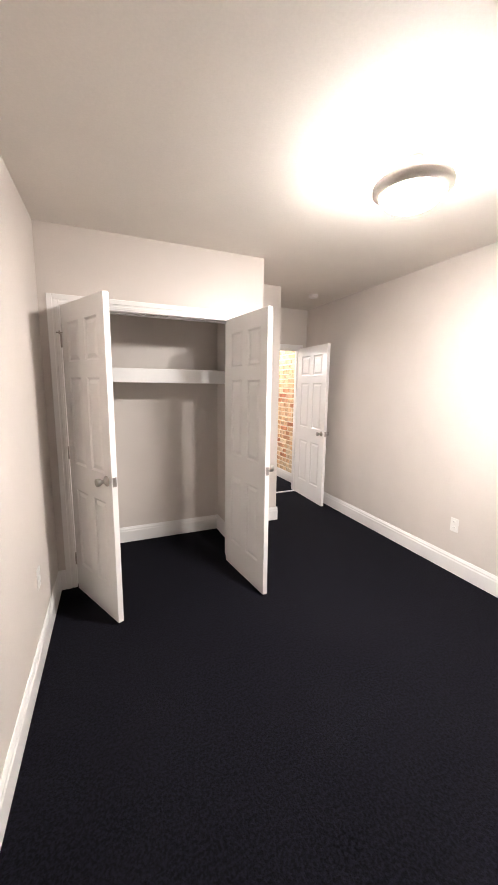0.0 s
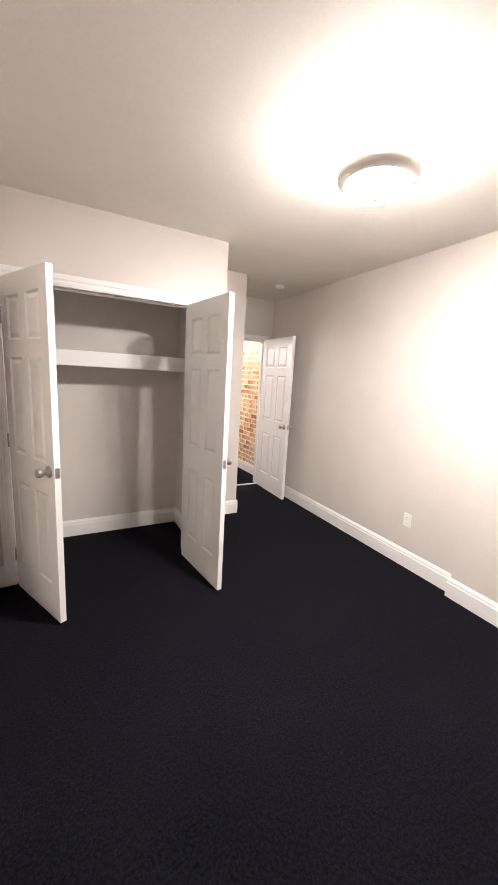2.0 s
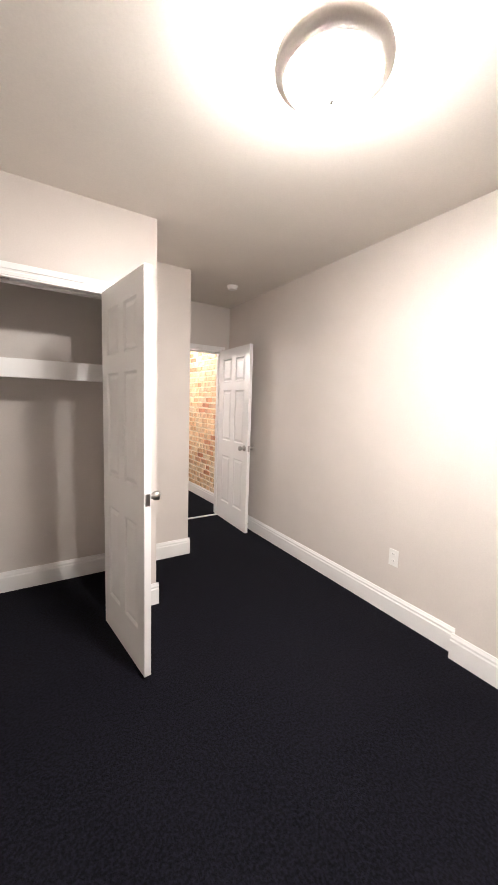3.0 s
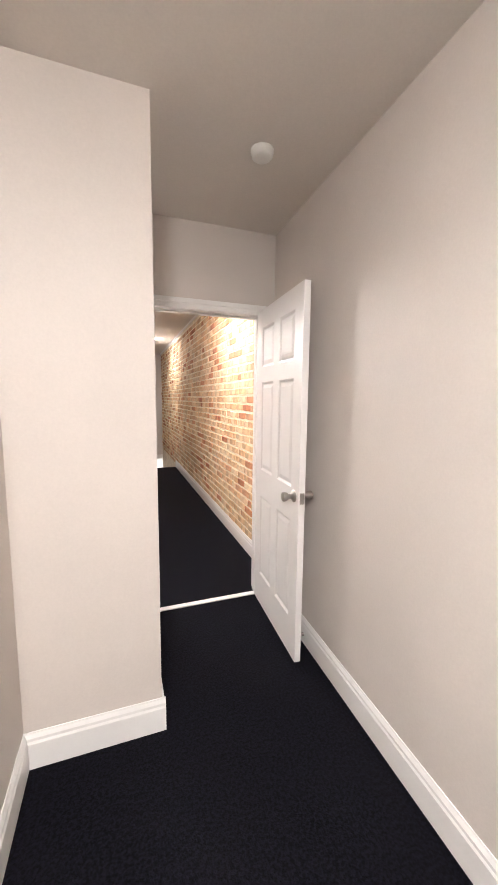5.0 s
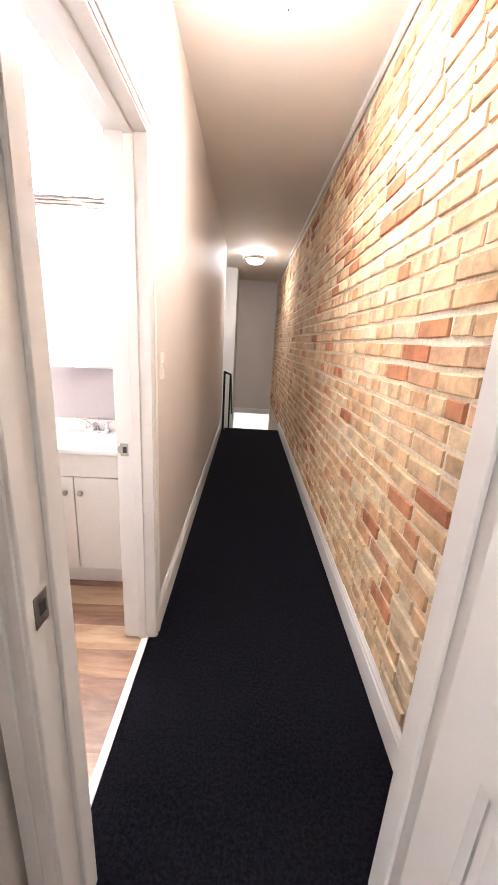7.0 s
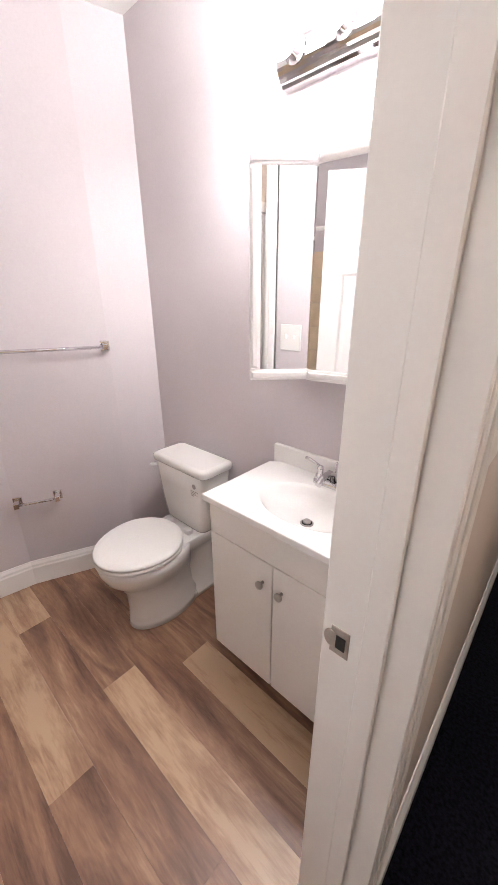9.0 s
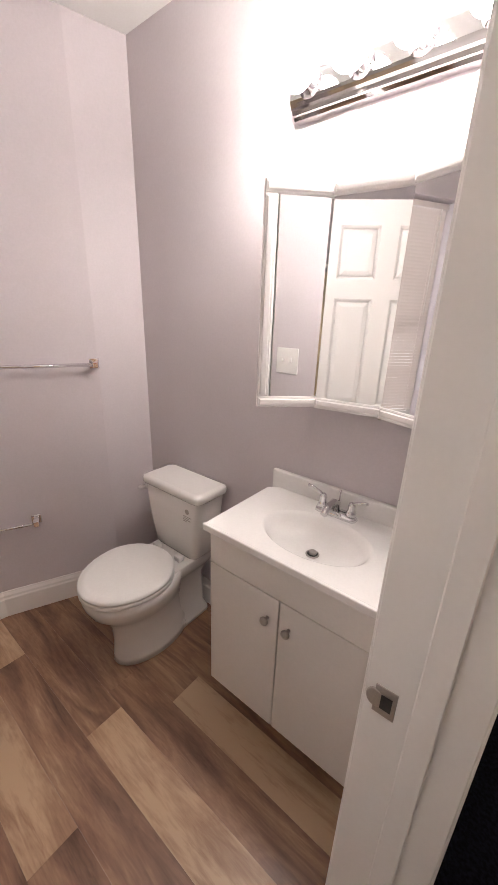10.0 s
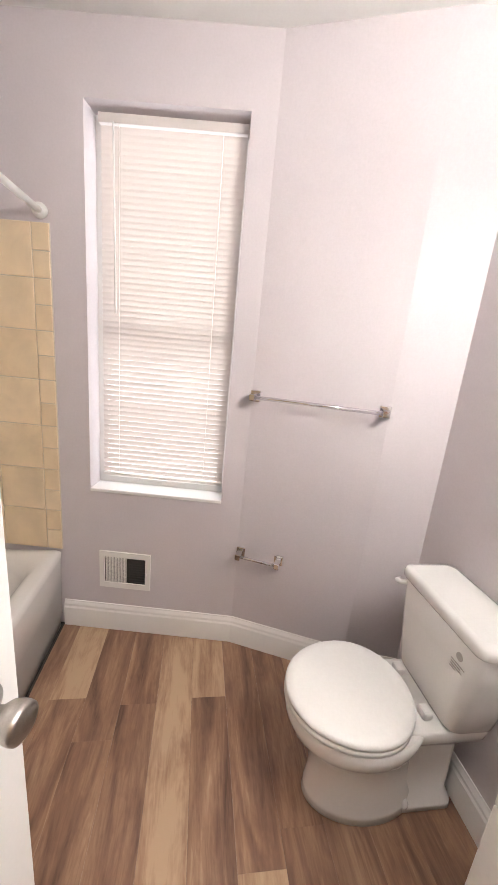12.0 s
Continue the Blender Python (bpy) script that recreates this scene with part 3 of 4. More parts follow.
# ---- bathroom structure ----
AX, AY, CX, CY, NX = -2.675, 0.885, -2.46, 1.39, -2.395
SKEW = pose(AX, AY, 0, 0, 0, -9.5) @ pose(-BATH_W, -AY, 0)  # the outer wall runs out of square
structure("subfloor_bathroom", boxes((BATH_W - 0.36, BATH_S, -0.10, HALL_L - 0.03, BATH_N, -0.006)), DARK, "dark floor base under the bathroom planks", "floor")
structure("ceiling_bathroom", boxes((BATH_W - 0.36, BATH_S - 0.02, BATH_CEIL, BATH_E, BATH_N, BATH_CEIL + 0.08)), WHITE_CEIL, "white painted bathroom ceiling", "ceiling")
structure("wall_bath_north", boxes((BATH_W - 0.36, BATH_N, 0, BATH_E, BATH_N + 0.12, HALL_CEIL)), LILAC, "pale lilac wall behind toilet and vanity", "wall")
WY0, WY1, WZ0, WZ1 = 0.188, 0.79, 0.735, 2.235
west = structure("wall_bath_west", boxes((BATH_W - 0.14, BATH_S - 0.03, 0, BATH_W, WY0, BATH_CEIL), (BATH_W - 0.14, WY1, 0, BATH_W, AY, BATH_CEIL), (BATH_W - 0.14, WY0, 0, BATH_W, WY1, WZ0), (BATH_W - 0.14, WY0, WZ1, BATH_W, WY1, BATH_CEIL)), LILAC, "pale lilac outer wall with a recessed window", "wall")
west.matrix_basis = SKEW
structure("wall_bath_south", boxes((BATH_W - 0.36, BATH_S - 0.03, 0, ALC_X - 0.101, BATH_S, BATH_CEIL)), LILAC, "lilac wall along the bathtub", "wall")
structure("wall_bath_lining", boxes((BATH_E - 0.004, BY1 + 0.066, 0, BATH_E, BATH_N, BATH_CEIL), (BATH_E - 0.004, BATH_S, 0, BATH_E, BY0 - 0.066, BATH_CEIL), (BATH_E - 0.004, BY0 - 0.066, DTOP + 0.066, BATH_E, BY1 + 0.066, BATH_CEIL)), LILAC, "lilac painted plaster inside the bathroom doorway", "wall")
bm = bmesh.new()
loft(bm, [[Vector((AX - 0.20, AY - 0.01, z)), Vector((AX - 0.001, AY - 0.003, z)), Vector((AX, AY, z)), Vector((CX, CY, z)), Vector((NX, BATH_N, z)), Vector((AX - 0.20, BATH_N, z))] for z in (0, BATH_CEIL)], smooth=False)
structure("wall_bath_chase", bm, LILAC, "angled lilac boxed-out corner holding the towel bar", "wall")
baseboard(BATH_W, 0.05, BATH_W, AY, -1, h=0.14).matrix_basis = SKEW
baseboard(AX, AY, CX, CY, -1, h=0.14)
baseboard(CX, CY, NX, BATH_N, -1, h=0.14)
baseboard(NX, BATH_N, BATH_E - 0.005, BATH_N, -1, h=0.14)
structure("trim_bath_threshold", boxes((-0.875, BY0, -0.002, -0.845, BY1, 0.008), bevel=0.003), WHITE, "white strip between bathroom planks and hall carpet", "threshold")
panel_door("bathroom_door", "white six-panel bathroom door standing open with a round nickel knob", aim(BATH_E - 0.01, 0.205, -1.66, 0.415), 0.715)

# window, blind and the daylight behind it
win = structure("window_1", boxes((BATH_W - 0.135, WY0, WZ0, BATH_W - 0.10, WY0 + 0.04, WZ1), (BATH_W - 0.135, WY1 - 0.04, WZ0, BATH_W - 0.10, WY1, WZ1), (BATH_W - 0.135, WY0 + 0.04, WZ0, BATH_W - 0.10, WY1 - 0.04, WZ0 + 0.045), (BATH_W - 0.135, WY0 + 0.04, WZ1 - 0.04, BATH_W - 0.10, WY1 - 0.04, WZ1), (BATH_W - 0.135, WY0 + 0.04, 1.42, BATH_W - 0.105, WY1 - 0.04, 1.46)), WHITE, "white sash window set deep in the wall", "window")
win.matrix_basis = SKEW
for z0, z1 in ((WZ0 + 0.045, 1.42), (1.46, WZ1 - 0.04)):
    pane = part("pane", boxes((BATH_W - 0.122, WY0 + 0.04, z0, BATH_W - 0.118, WY1 - 0.04, z1)), GLASS, win, "clear window pane")
    pane.visible_shadow = False
part("sill", boxes((BATH_W - 0.098, WY0 + 0.001, WZ0 + 0.001, BATH_W + 0.006, WY1 - 0.001, WZ0 + 0.016), bevel=0.003), WHITE, win)
blind = thing("window_blind", "white vinyl mini blind lowered almost to the sill", "blind", SKEW)
part("headrail", boxes((BATH_W - 0.088, WY0 + 0.03, WZ1 - 0.045, BATH_W - 0.050, WY1 - 0.008, WZ1 - 0.012), bevel=0.003), BLIND, blind)
bm = bmesh.new()
loft(bm, [[Vector((u * math.cos(radians(66)) - h * math.sin(radians(66)) * 0, y, u * math.sin(radians(66)) + h)) for u, h in ((-0.0125, 0), (-0.006, 0.0022), (0, 0.003), (0.006, 0.0022), (0.0125, 0), (0.006, 0.0014), (0, 0.0021), (-0.006, 0.0014))] for y in (WY0 + 0.034, WY1 - 0.012)], smooth=False)
slat_mesh = mesh("slat", bm, BLIND)
zs = WZ1 - 0.06
while zs > WZ0 + 0.085:
    s = new("slat", slat_mesh)
    s.parent = blind
    s.matrix_basis = pose(BATH_W - 0.069, 0, zs, 0, random.uniform(-1.0, 1.0) + (-6 if zs < 1.15 else 0), 0)
    zs -= 0.0225
part("bottom_rail", boxes((BATH_W - 0.080, WY0 + 0.034, WZ0 + 0.062, BATH_W - 0.058, WY1 - 0.012, WZ0 + 0.075), bevel=0.003), BLIND, blind)
for y in (WY0 + 0.11, WY1 - 0.10):
    bm = bmesh.new()
    tube(bm, [(BATH_W - 0.0545, y, WZ1 - 0.04), (BATH_W - 0.0545, y, WZ0 + 0.07)], 0.0009, 6)
    part("cord", bm, BLIND, blind)
bm = bmesh.new()
tube(bm, [(BATH_W - 0.046, WY0 + 0.09, WZ1 - 0.045), (BATH_W - 0.042, WY0 + 0.10, 1.52)], 0.0035, 8)
part("wand", bm, PLASTIC, blind, "clear tilt wand")
structure("backdrop_neighbour", boxes((-8.0, -6, -6, -7.8, 7, 1.2)), FAR_WALL, "neighbouring brick house outside the window", "backdrop")
structure("ground", boxes((-60, -60, -6.1, 60, 60, -6.0)), DARK, "dark yard ground far below the window", "ground")
sky_in = new("window_daylight", bpy.data.lights.new("window_daylight", "AREA"))
sky_in.data.shape, sky_in.data.size, sky_in.data.size_y, sky_in.data.energy, sky_in.data.color = "RECTANGLE", 0.56, 1.42, 11, (0.93, 0.94, 1.0)
sky_in.matrix_world = SKEW @ look((BATH_W - 0.145, 0.5, 1.47), (0, 0.5, 1.47))

# floor register
ob = thing("wall_register", "white metal wall register with half of its louvres open", "air vent", SKEW)
RY0, RY1, RZ0, RZ1 = 0.228, 0.474, 0.24, 0.435
part("frame", boxes((BATH_W, RY0, RZ0, BATH_W + 0.008, RY1, RZ0 + 0.028), (BATH_W, RY0, RZ1 - 0.028, BATH_W + 0.008, RY1, RZ1), (BATH_W, RY0, RZ0 + 0.028, BATH_W + 0.008, RY0 + 0.024, RZ1 - 0.028), (BATH_W, RY1 - 0.024, RZ0 + 0.028, BATH_W + 0.008, RY1, RZ1 - 0.028)), PLASTIC, ob)
# flat dark sheet on the wall, paints the shade of a duct
part("duct_shade", boxes((BATH_W + 0.0005, RY0 + 0.024, RZ0 + 0.028, BATH_W + 0.001, RY1 - 0.024, RZ1 - 0.028)), DARK, ob, "dark sheet painted as the shade inside the duct")
for k in range(14):
    y = RY0 + 0.029 + 0.0074 * k
    part("slat", boxes((BATH_W + 0.001, y, RZ0 + 0.028, BATH_W + 0.006, y + 0.0042, RZ1 - 0.028)), PLASTIC, ob)
for k in range(8):
    z = RZ0 + 0.035 + 0.0135 * k
    part("slat", boxes((BATH_W + 0.001, RY0 + 0.135, z, BATH_W + 0.004, RY1 - 0.024, z + 0.003)), DARK, ob)
part("lever", boxes((BATH_W + 0.006, RY1 - 0.022, 0.325, BATH_W + 0.016, RY1 - 0.014, 0.338), bevel=0.002), PLASTIC, ob)


# ---- bathroom things ----
def bar(name, label, a, b, z, off, r, square=True):
    """Bar on two posts along the angled wall, between two shares of its length."""
    d = Vector((CX - AX, CY - AY, 0))
    n = Vector((d.y, -d.x, 0)).normalized()
    p, q = Vector((AX, AY, z)) + d * a, Vector((AX, AY, z)) + d * b
    ob = thing(name, label, "bathroom fitting")
    turn = math.degrees(math.atan2(n.y, n.x))
    for c in (p, q):
        m = pose(c.x, c.y, c.z, 0, 0, turn)
        bm = boxes((0, -0.021, -0.024, 0.008, 0.021, 0.024), (0.008, -0.012, -0.014, off + 0.012, 0.012, 0.014), bevel=0.003)
        bmesh.ops.transform(bm, matrix=m, verts=bm.verts)
        part("post", bm, CHROME, ob)
    bm = bmesh.new()
    tube(bm, [p + n * off, q + n * off], r, 4 if square else 12)
    part("bar", bm, CHROME, ob)
    return ob


bar("towel_bar", "polished chrome towel bar on the angled lilac wall", 0.03, 0.97, 1.24, 0.055, 0.008)
bar("paper_holder", "chrome toilet paper holder with an empty roller", 0.03, 0.36, 0.507, 0.05, 0.007, False)


def toilet(x, y):
    """x: centre line; y: the tank's back."""
    ob = thing("toilet", "white two-piece porcelain toilet with the lid closed", "toilet", pose(x, y, 0))
    bm = bmesh.new()
    rings = []
    for z, cy, rx, ry in ((0.0, -0.325, 0.112, 0.196), (0.03, -0.325, 0.108, 0.193), (0.10, -0.33, 0.094, 0.182), (0.19, -0.34, 0.096, 0.178), (0.25, -0.36, 0.125, 0.195), (0.30, -0.385, 0.158, 0.214), (0.345, -0.395, 0.176, 0.222), (0.375, -0.395, 0.178, 0.226), (0.385, -0.395, 0.17, 0.218)):
        rings.append(oval(0, cy, z, rx, ry, 40))
    loft(bm, rings)
    part("bowl", bm, PORCELAIN, ob)
    bm = bmesh.new()
    loft(bm, [rounded(0, -0.165, z, hx, hy, 0.03) for z, hx, hy in ((0.0, 0.088, 0.145), (0.02, 0.086, 0.143), (0.05, 0.062, 0.135), (0.24, 0.062, 0.13), (0.30, 0.095, 0.14), (0.345, 0.125, 0.15), (0.383, 0.13, 0.152), (0.388, 0.125, 0.147))])
    part("trapway", bm, PORCELAIN, ob)
    for s in (-1, 1):
        bm = bmesh.new()
        lathe(bm, [(0.016, 0.018), (0.016, 0.03), (0.010, 0.042), (0.003, 0.045)], pose(s * 0.076, -0.20, 0), 16)
        part("bolt_cap", bm, PORCELAIN, ob)
    bm = bmesh.new()
    loft(bm, [oval(0, -0.405, z, rx, ry, 40, 0.80) for z, rx, ry in ((0.386, 0.172, 0.213), (0.389, 0.180, 0.221), (0.402, 0.180, 0.221), (0.405, 0.174, 0.215))])
    part("seat", bm, PLASTIC, ob, "white toilet seat")
    bm = bmesh.new()
    loft(bm, [oval(0, -0.405, z, rx, ry, 40, 0.80) for z, rx, ry in ((0.407, 0.174, 0.213), (0.410, 0.181, 0.220), (0.420, 0.181, 0.220), (0.426, 0.174, 0.214), (0.429, 0.150, 0.19), (0.430, 0.08, 0.10))])
    part("lid", bm, PLASTIC, ob, "closed white toilet lid")
    for s in (-1, 1):
        part("seat_hinge", boxes((s * 0.075 - 0.02, -0.225, 0.388, s * 0.075 + 0.02, -0.192, 0.416), bevel=0.008), PLASTIC, ob)
    bm = bmesh.new()
    loft(bm, [rounded(0, -0.098, z, hx, hy, 0.035) for z, hx, hy in ((0.385, 0.130, 0.070), (0.40, 0.142, 0.078), (0.50, 0.160, 0.084), (0.60, 0.173, 0.088), (0.692, 0.182, 0.090))])
    part("tank", bm, PORCELAIN, ob)
    bm = bmesh.new()
    loft(bm, [rounded(0, -0.098, z, hx, hy, 0.03) for z, hx, hy in ((0.692, 0.188, 0.095), (0.697, 0.193, 0.098), (0.716, 0.193, 0.098), (0.726, 0.188, 0.094), (0.731, 0.170, 0.078))])
    part("tank_lid", bm, PORCELAIN, ob)
    bm = bmesh.new()
    tube(bm, [(-0.172, -0.175, 0.665), (-0.176, -0.196, 0.665), (-0.190, -0.203, 0.663), (-0.198, -0.185, 0.660)], 0.008)
    part("flush_lever", bm, PLASTIC, ob, "white flush lever")
    bm = bmesh.new()
    lathe(bm, [(0.012, 0), (0.012, 0.0012)], pose(0.115, -0.1868, 0.640, 90), 20)
    lab = part("label", bm, NICKEL, ob, "small printed sticker on the tank")
    for k, w in enumerate((0.05, 0.036, 0.044, 0.02)):
        part("label_bar", boxes((0.09, -0.1875, 0.614 - 0.008 * k, 0.09 + w, -0.1855, 0.617 - 0.008 * k)), NICKEL, ob)
    return ob


toilet(-2.022, BATH_N - 0.006).scale = (1.02, 1.0, 1.025)

# vanity cabinet with its moulded top
VX0, VX1, VY0, VZ = -1.585, -1.000, 1.205, 0.832
ob = thing("vanity_cabinet", "cream two-door vanity cabinet with round nickel knobs", "cabinet")
part("body", boxes((VX0 + 0.012, VY0 + 0.035, 0.150, VX1 - 0.012, BATH_N - 0.002, VZ - 0.135), (VX0 + 0.012, VY0 + 0.035, VZ - 0.135, VX0 + 0.028, BATH_N - 0.002, VZ - 0.022), (VX1 - 0.028, VY0 + 0.035, VZ - 0.135, VX1 - 0.012, BATH_N - 0.002, VZ - 0.022), (VX0 + 0.016, VY0 + 0.115, 0.0, VX1 - 0.016, BATH_N - 0.02, 0.150), bevel=0.002), LAMINATE, ob)
part("front_panel", boxes((VX0 + 0.012, VY0 + 0.017, 0.685, VX1 - 0.012, VY0 + 0.034, VZ - 0.024), bevel=0.003), LAMINATE, ob)
VM = (VX0 + VX1) / 2
for x0, x1, kx in ((VX0 + 0.012, VM - 0.002, VM - 0.038), (VM + 0.002, VX1 - 0.012, VM + 0.038)):
    d = part("door", boxes((x0, VY0 + 0.017, 0.153, x1, VY0 + 0.034, 0.681), bevel=0.003), LAMINATE, ob)
    bm = bmesh.new()
    lathe(bm, [(0.006, 0), (0.005, 0.010), (0.013, 0.016), (0.0145, 0.021), (0.012, 0.026), (0.004, 0.028)], pose(kx, VY0 + 0.017, 0.600, 90), 20)
    part("knob", bm, NICKEL, d, "round brushed nickel knob")
top = thing("washbasin", "white cultured marble vanity top with an oval basin", "sink")
SX, SY, SRX, SRY = VM + 0.01, 1.385, 0.175, 0.118
bm = bmesh.new()
k = 48
outer, rim = [], []
for i in range(k):
    a = 2 * math.pi * i / k
    c, s = math.cos(a), math.sin(a)
    hx0, hx1, hy0, hy1 = VX0 - SX, VX1 - SX, VY0 - SY, BATH_N - 0.022 - SY
    f = min((hx1 if c > 0 else hx0) / c if abs(c) > 1e-6 else 9, (hy1 if s > 0 else hy0) / s if abs(s) > 1e-6 else 9)
    outer.append(Vector((SX + c * f, SY + s * f, VZ)))
rings = [outer]
for r, z in ((1.06, VZ), (1.02, VZ - 0.002), (0.97, VZ - 0.009), (0.90, VZ - 0.028), (0.78, VZ - 0.050), (0.58, VZ - 0.064), (0.30, VZ - 0.070), (0.10, VZ - 0.072)):
    rings.append([Vector((SX + SRX * r * math.cos(2 * math.pi * i / k), SY + SRY * r * math.sin(2 * math.pi * i / k), z)) for i in range(k)])
made = [[bm.verts.new(p) for p in r] for r in rings]
for j, (a, b) in enumerate(zip(made, made[1:])):
    for i in range(k):
        bm.faces.new((a[i], a[(i + 1) % k], b[(i + 1) % k], b[i])).smooth = j > 0
bm.faces.new(made[-1])
low_ring = [bm.verts.new(p.co - Vector((0, 0, 0.022))) for p in made[0]]
for i in range(k):
    bm.faces.new((made[0][(i + 1) % k], made[0][i], low_ring[i], low_ring[(i + 1) % k]))
bmesh.ops.recalc_face_normals(bm, faces=bm.faces)
part("basin_top", bm, MARBLE, top)
part("front_lip", boxes((VX0 - 0.003, VY0 - 0.004, VZ - 0.023, VX1 + 0.003, VY0 + 0.008, VZ + 0.003), bevel=0.004), MARBLE, top)
part("backsplash", boxes((VX0, BATH_N - 0.022, VZ - 0.02, VX1, BATH_N - 0.001, VZ + 0.07), bevel=0.005), MARBLE, top)
bm = bmesh.new()
lathe(bm, [(0.022, -0.0715), (0.022, -0.069), (0.017, -0.068), (0.016, -0.071)], pose(SX, SY, VZ), 24)
lathe(bm, [(0.012, -0.069), (0.013, -0.062), (0.010, -0.059)], pose(SX, SY, VZ), 20)
part("drain", bm, NICKEL, top, "metal pop-up drain")
# solid dark disc, puts the shade round the stopper into colour
bm = bmesh.new()
lathe(bm, [(0.0165, -0.0705), (0.0165, -0.0672)], pose(SX, SY, VZ), 24)
part("drain_gap_shade", bm, DARK, top, "dark disc painted as the shaded gap round the stopper")
ob = thing("faucet", "chrome two-handle basin faucet on the vanity top", "faucet", pose(SX - 0.005, 1.545, VZ))
bm = bmesh.new()
loft(bm, [rounded(0, 0, z, hx, hy, 0.02) for z, hx, hy in ((0.0, 0.075, 0.024), (0.010, 0.073, 0.022), (0.018, 0.066, 0.016))])
part("base", bm, CHROME, ob)
bm = bmesh.new()
tube(bm, [(0, 0.004, 0.015), (0, 0.0, 0.045), (0, -0.03, 0.060), (0, -0.075, 0.056), (0, -0.10, 0.042)], 0.0115, 14)
part("spout", bm, CHROME, ob)
bm = bmesh.new()
tube(bm, [(0, 0.016, 0.015), (0, 0.018, 0.075)], 0.0025, 8)
lathe(bm, [(0.003, 0.074), (0.006, 0.080), (0.003, 0.086)], pose(0, 0.018, 0), 10)
part("lift_rod", bm, CHROME, ob)
for s in (-1, 1):
    bm = bmesh.new()
    lathe(bm, [(0.020, 0.014), (0.016, 0.028), (0.011, 0.042), (0.013, 0.050), (0.010, 0.060), (0.004, 0.064)], pose(s * 0.052, 0, 0), 20)
    tube(bm, [(s * 0.052, 0, 0.058), (s * 0.068, -0.006, 0.068), (s * 0.092, -0.010, 0.080), (s * 0.108, -0.012, 0.082)], 0.0055)
    part("handle", bm, CHROME, ob)

# three-door mirror cabinet, one door ajar
MX0, MX1, MZ0, MZ1, MY = -1.490, -0.985, 1.207, 1.794, 1.50
ob = thing("medicine_cabinet", "white three-door mirrored medicine cabinet with one door ajar", "cabinet")
part("body", boxes((MX0 + 0.006, MY + 0.018, MZ0 + 0.006, MX1 - 0.004, BATH_N - 0.001, MZ1 - 0.006), bevel=0.003), WHITE, ob)


def mirror_door(x, y, turn, w, frame_left, frame_right, pin=-0.003):
    """Right edge at (x, y); runs to the left; pin: where its hinge sits."""
    m = pose(x, y, 0, 0, 0, turn)
    f = 0.032
    bm = boxes((-w, -0.003, MZ0, 0, 0, MZ1))
    bmesh.ops.transform(bm, matrix=m, verts=bm.verts)
    d = part("door", bm, WHITE, ob)
    rows = [(-w, MZ0, 0, MZ0 + f), (-w, MZ1 - f, 0, MZ1)]
    if frame_left:
        rows.append((-w, MZ0 + f, -w + f, MZ1 - f))
    if frame_right:
        rows.append((-f, MZ0 + f, 0, MZ1 - f))
    for x0, z0, x1, z1 in rows:
        bm = bmesh.new()
        loft(bm, [[Vector((x0 + i, yy, z0 + i)), Vector((x1 - i, yy, z0 + i)), Vector((x1 - i, yy, z1 - i)), Vector((x0 + i, yy, z1 - i))] for i, yy in ((0, -0.003), (0, -0.016), (0.003, -0.018), (0.006, -0.018), (0.009, -0.022), (0.013, -0.0225))], smooth=False)
        bmesh.ops.transform(bm, matrix=m, verts=bm.verts)
        part("frame_rail", bm, WHITE, d)
    bm = boxes((-w + (f if frame_left else 0.002), -0.012, MZ0 + f, -(f if frame_right else 0.002), -0.0035, MZ1 - f))
    bmesh.ops.transform(bm, matrix=m, verts=bm.verts)
    part("mirror", bm, MIRROR, d, "mirror glass")
    for z in (MZ0 - 0.004, MZ1 - 0.002):
        bm = bmesh.new()
        lathe(bm, [(0.006, 0), (0.006, 0.008)], m @ pose(pin, -0.010, z), 10)
        part("hinge", bm, NICKEL, d, "small nickel pin hinge")


mirror_door(-1.377, MY - 0.006, 44, 0.188, True, False)
mirror_door(-1.172, MY + 0.010, 8, 0.200, False, False)
mirror_door(-0.994, MY - 0.068, -21, 0.190, False, True, -0.187)

# vanity light
LX0, LX1, LZ = -1.575, -1.005, 2.056
ob = thing("vanity_light", "polished chrome four-globe bath light bar above the mirror", "wall light")
bm = bmesh.new()
prof = ((0.0, -0.055), (0.028, -0.055), (0.034, -0.048), (0.040, -0.046), (0.046, -0.038), (0.052, -0.034), (0.056, -0.026), (0.060, -0.020), (0.060, 0.020), (0.056, 0.026), (0.052, 0.034), (0.046, 0.038), (0.040, 0.046), (0.034, 0.048), (0.028, 0.055), (0.0, 0.055))
loft(bm, [[Vector((x, BATH_N - 0.001 - d, LZ + h)) for d, h in prof] for x in (LX0, LX1)], smooth=False)
part("back_plate", bm, CHROME, ob)
for i in range(4):
    x = LX0 + 0.065 + 0.143 * i
    bm = bmesh.new()
    lathe(bm, [(0.030, 0), (0.032, 0.006), (0.022, 0.012), (0.019, 0.034), (0.017, 0.035)], pose(x, BATH_N - 0.061, LZ, 90), 24)
    h = part("socket", bm, CHROME, ob)
    bm = bmesh.new()
    c, r = 0.078, 0.046
    lathe(bm, [(0.017, 0.034)] + [(r * math.sin(radians(a)), c - r * math.cos(radians(a))) for a in range(24, 180, 12)] + [(0.002, c + r)], pose(x, BATH_N - 0.061, LZ, 90), 24)
    part("bulb", bm, BULB, ob, "lit white globe bulb")

plate("light_switch", "white double toggle switch inside the bathroom doorway", "switch", pose(BATH_E - 0.004, 1.08, 1.28, 0, 0, -90), "double")

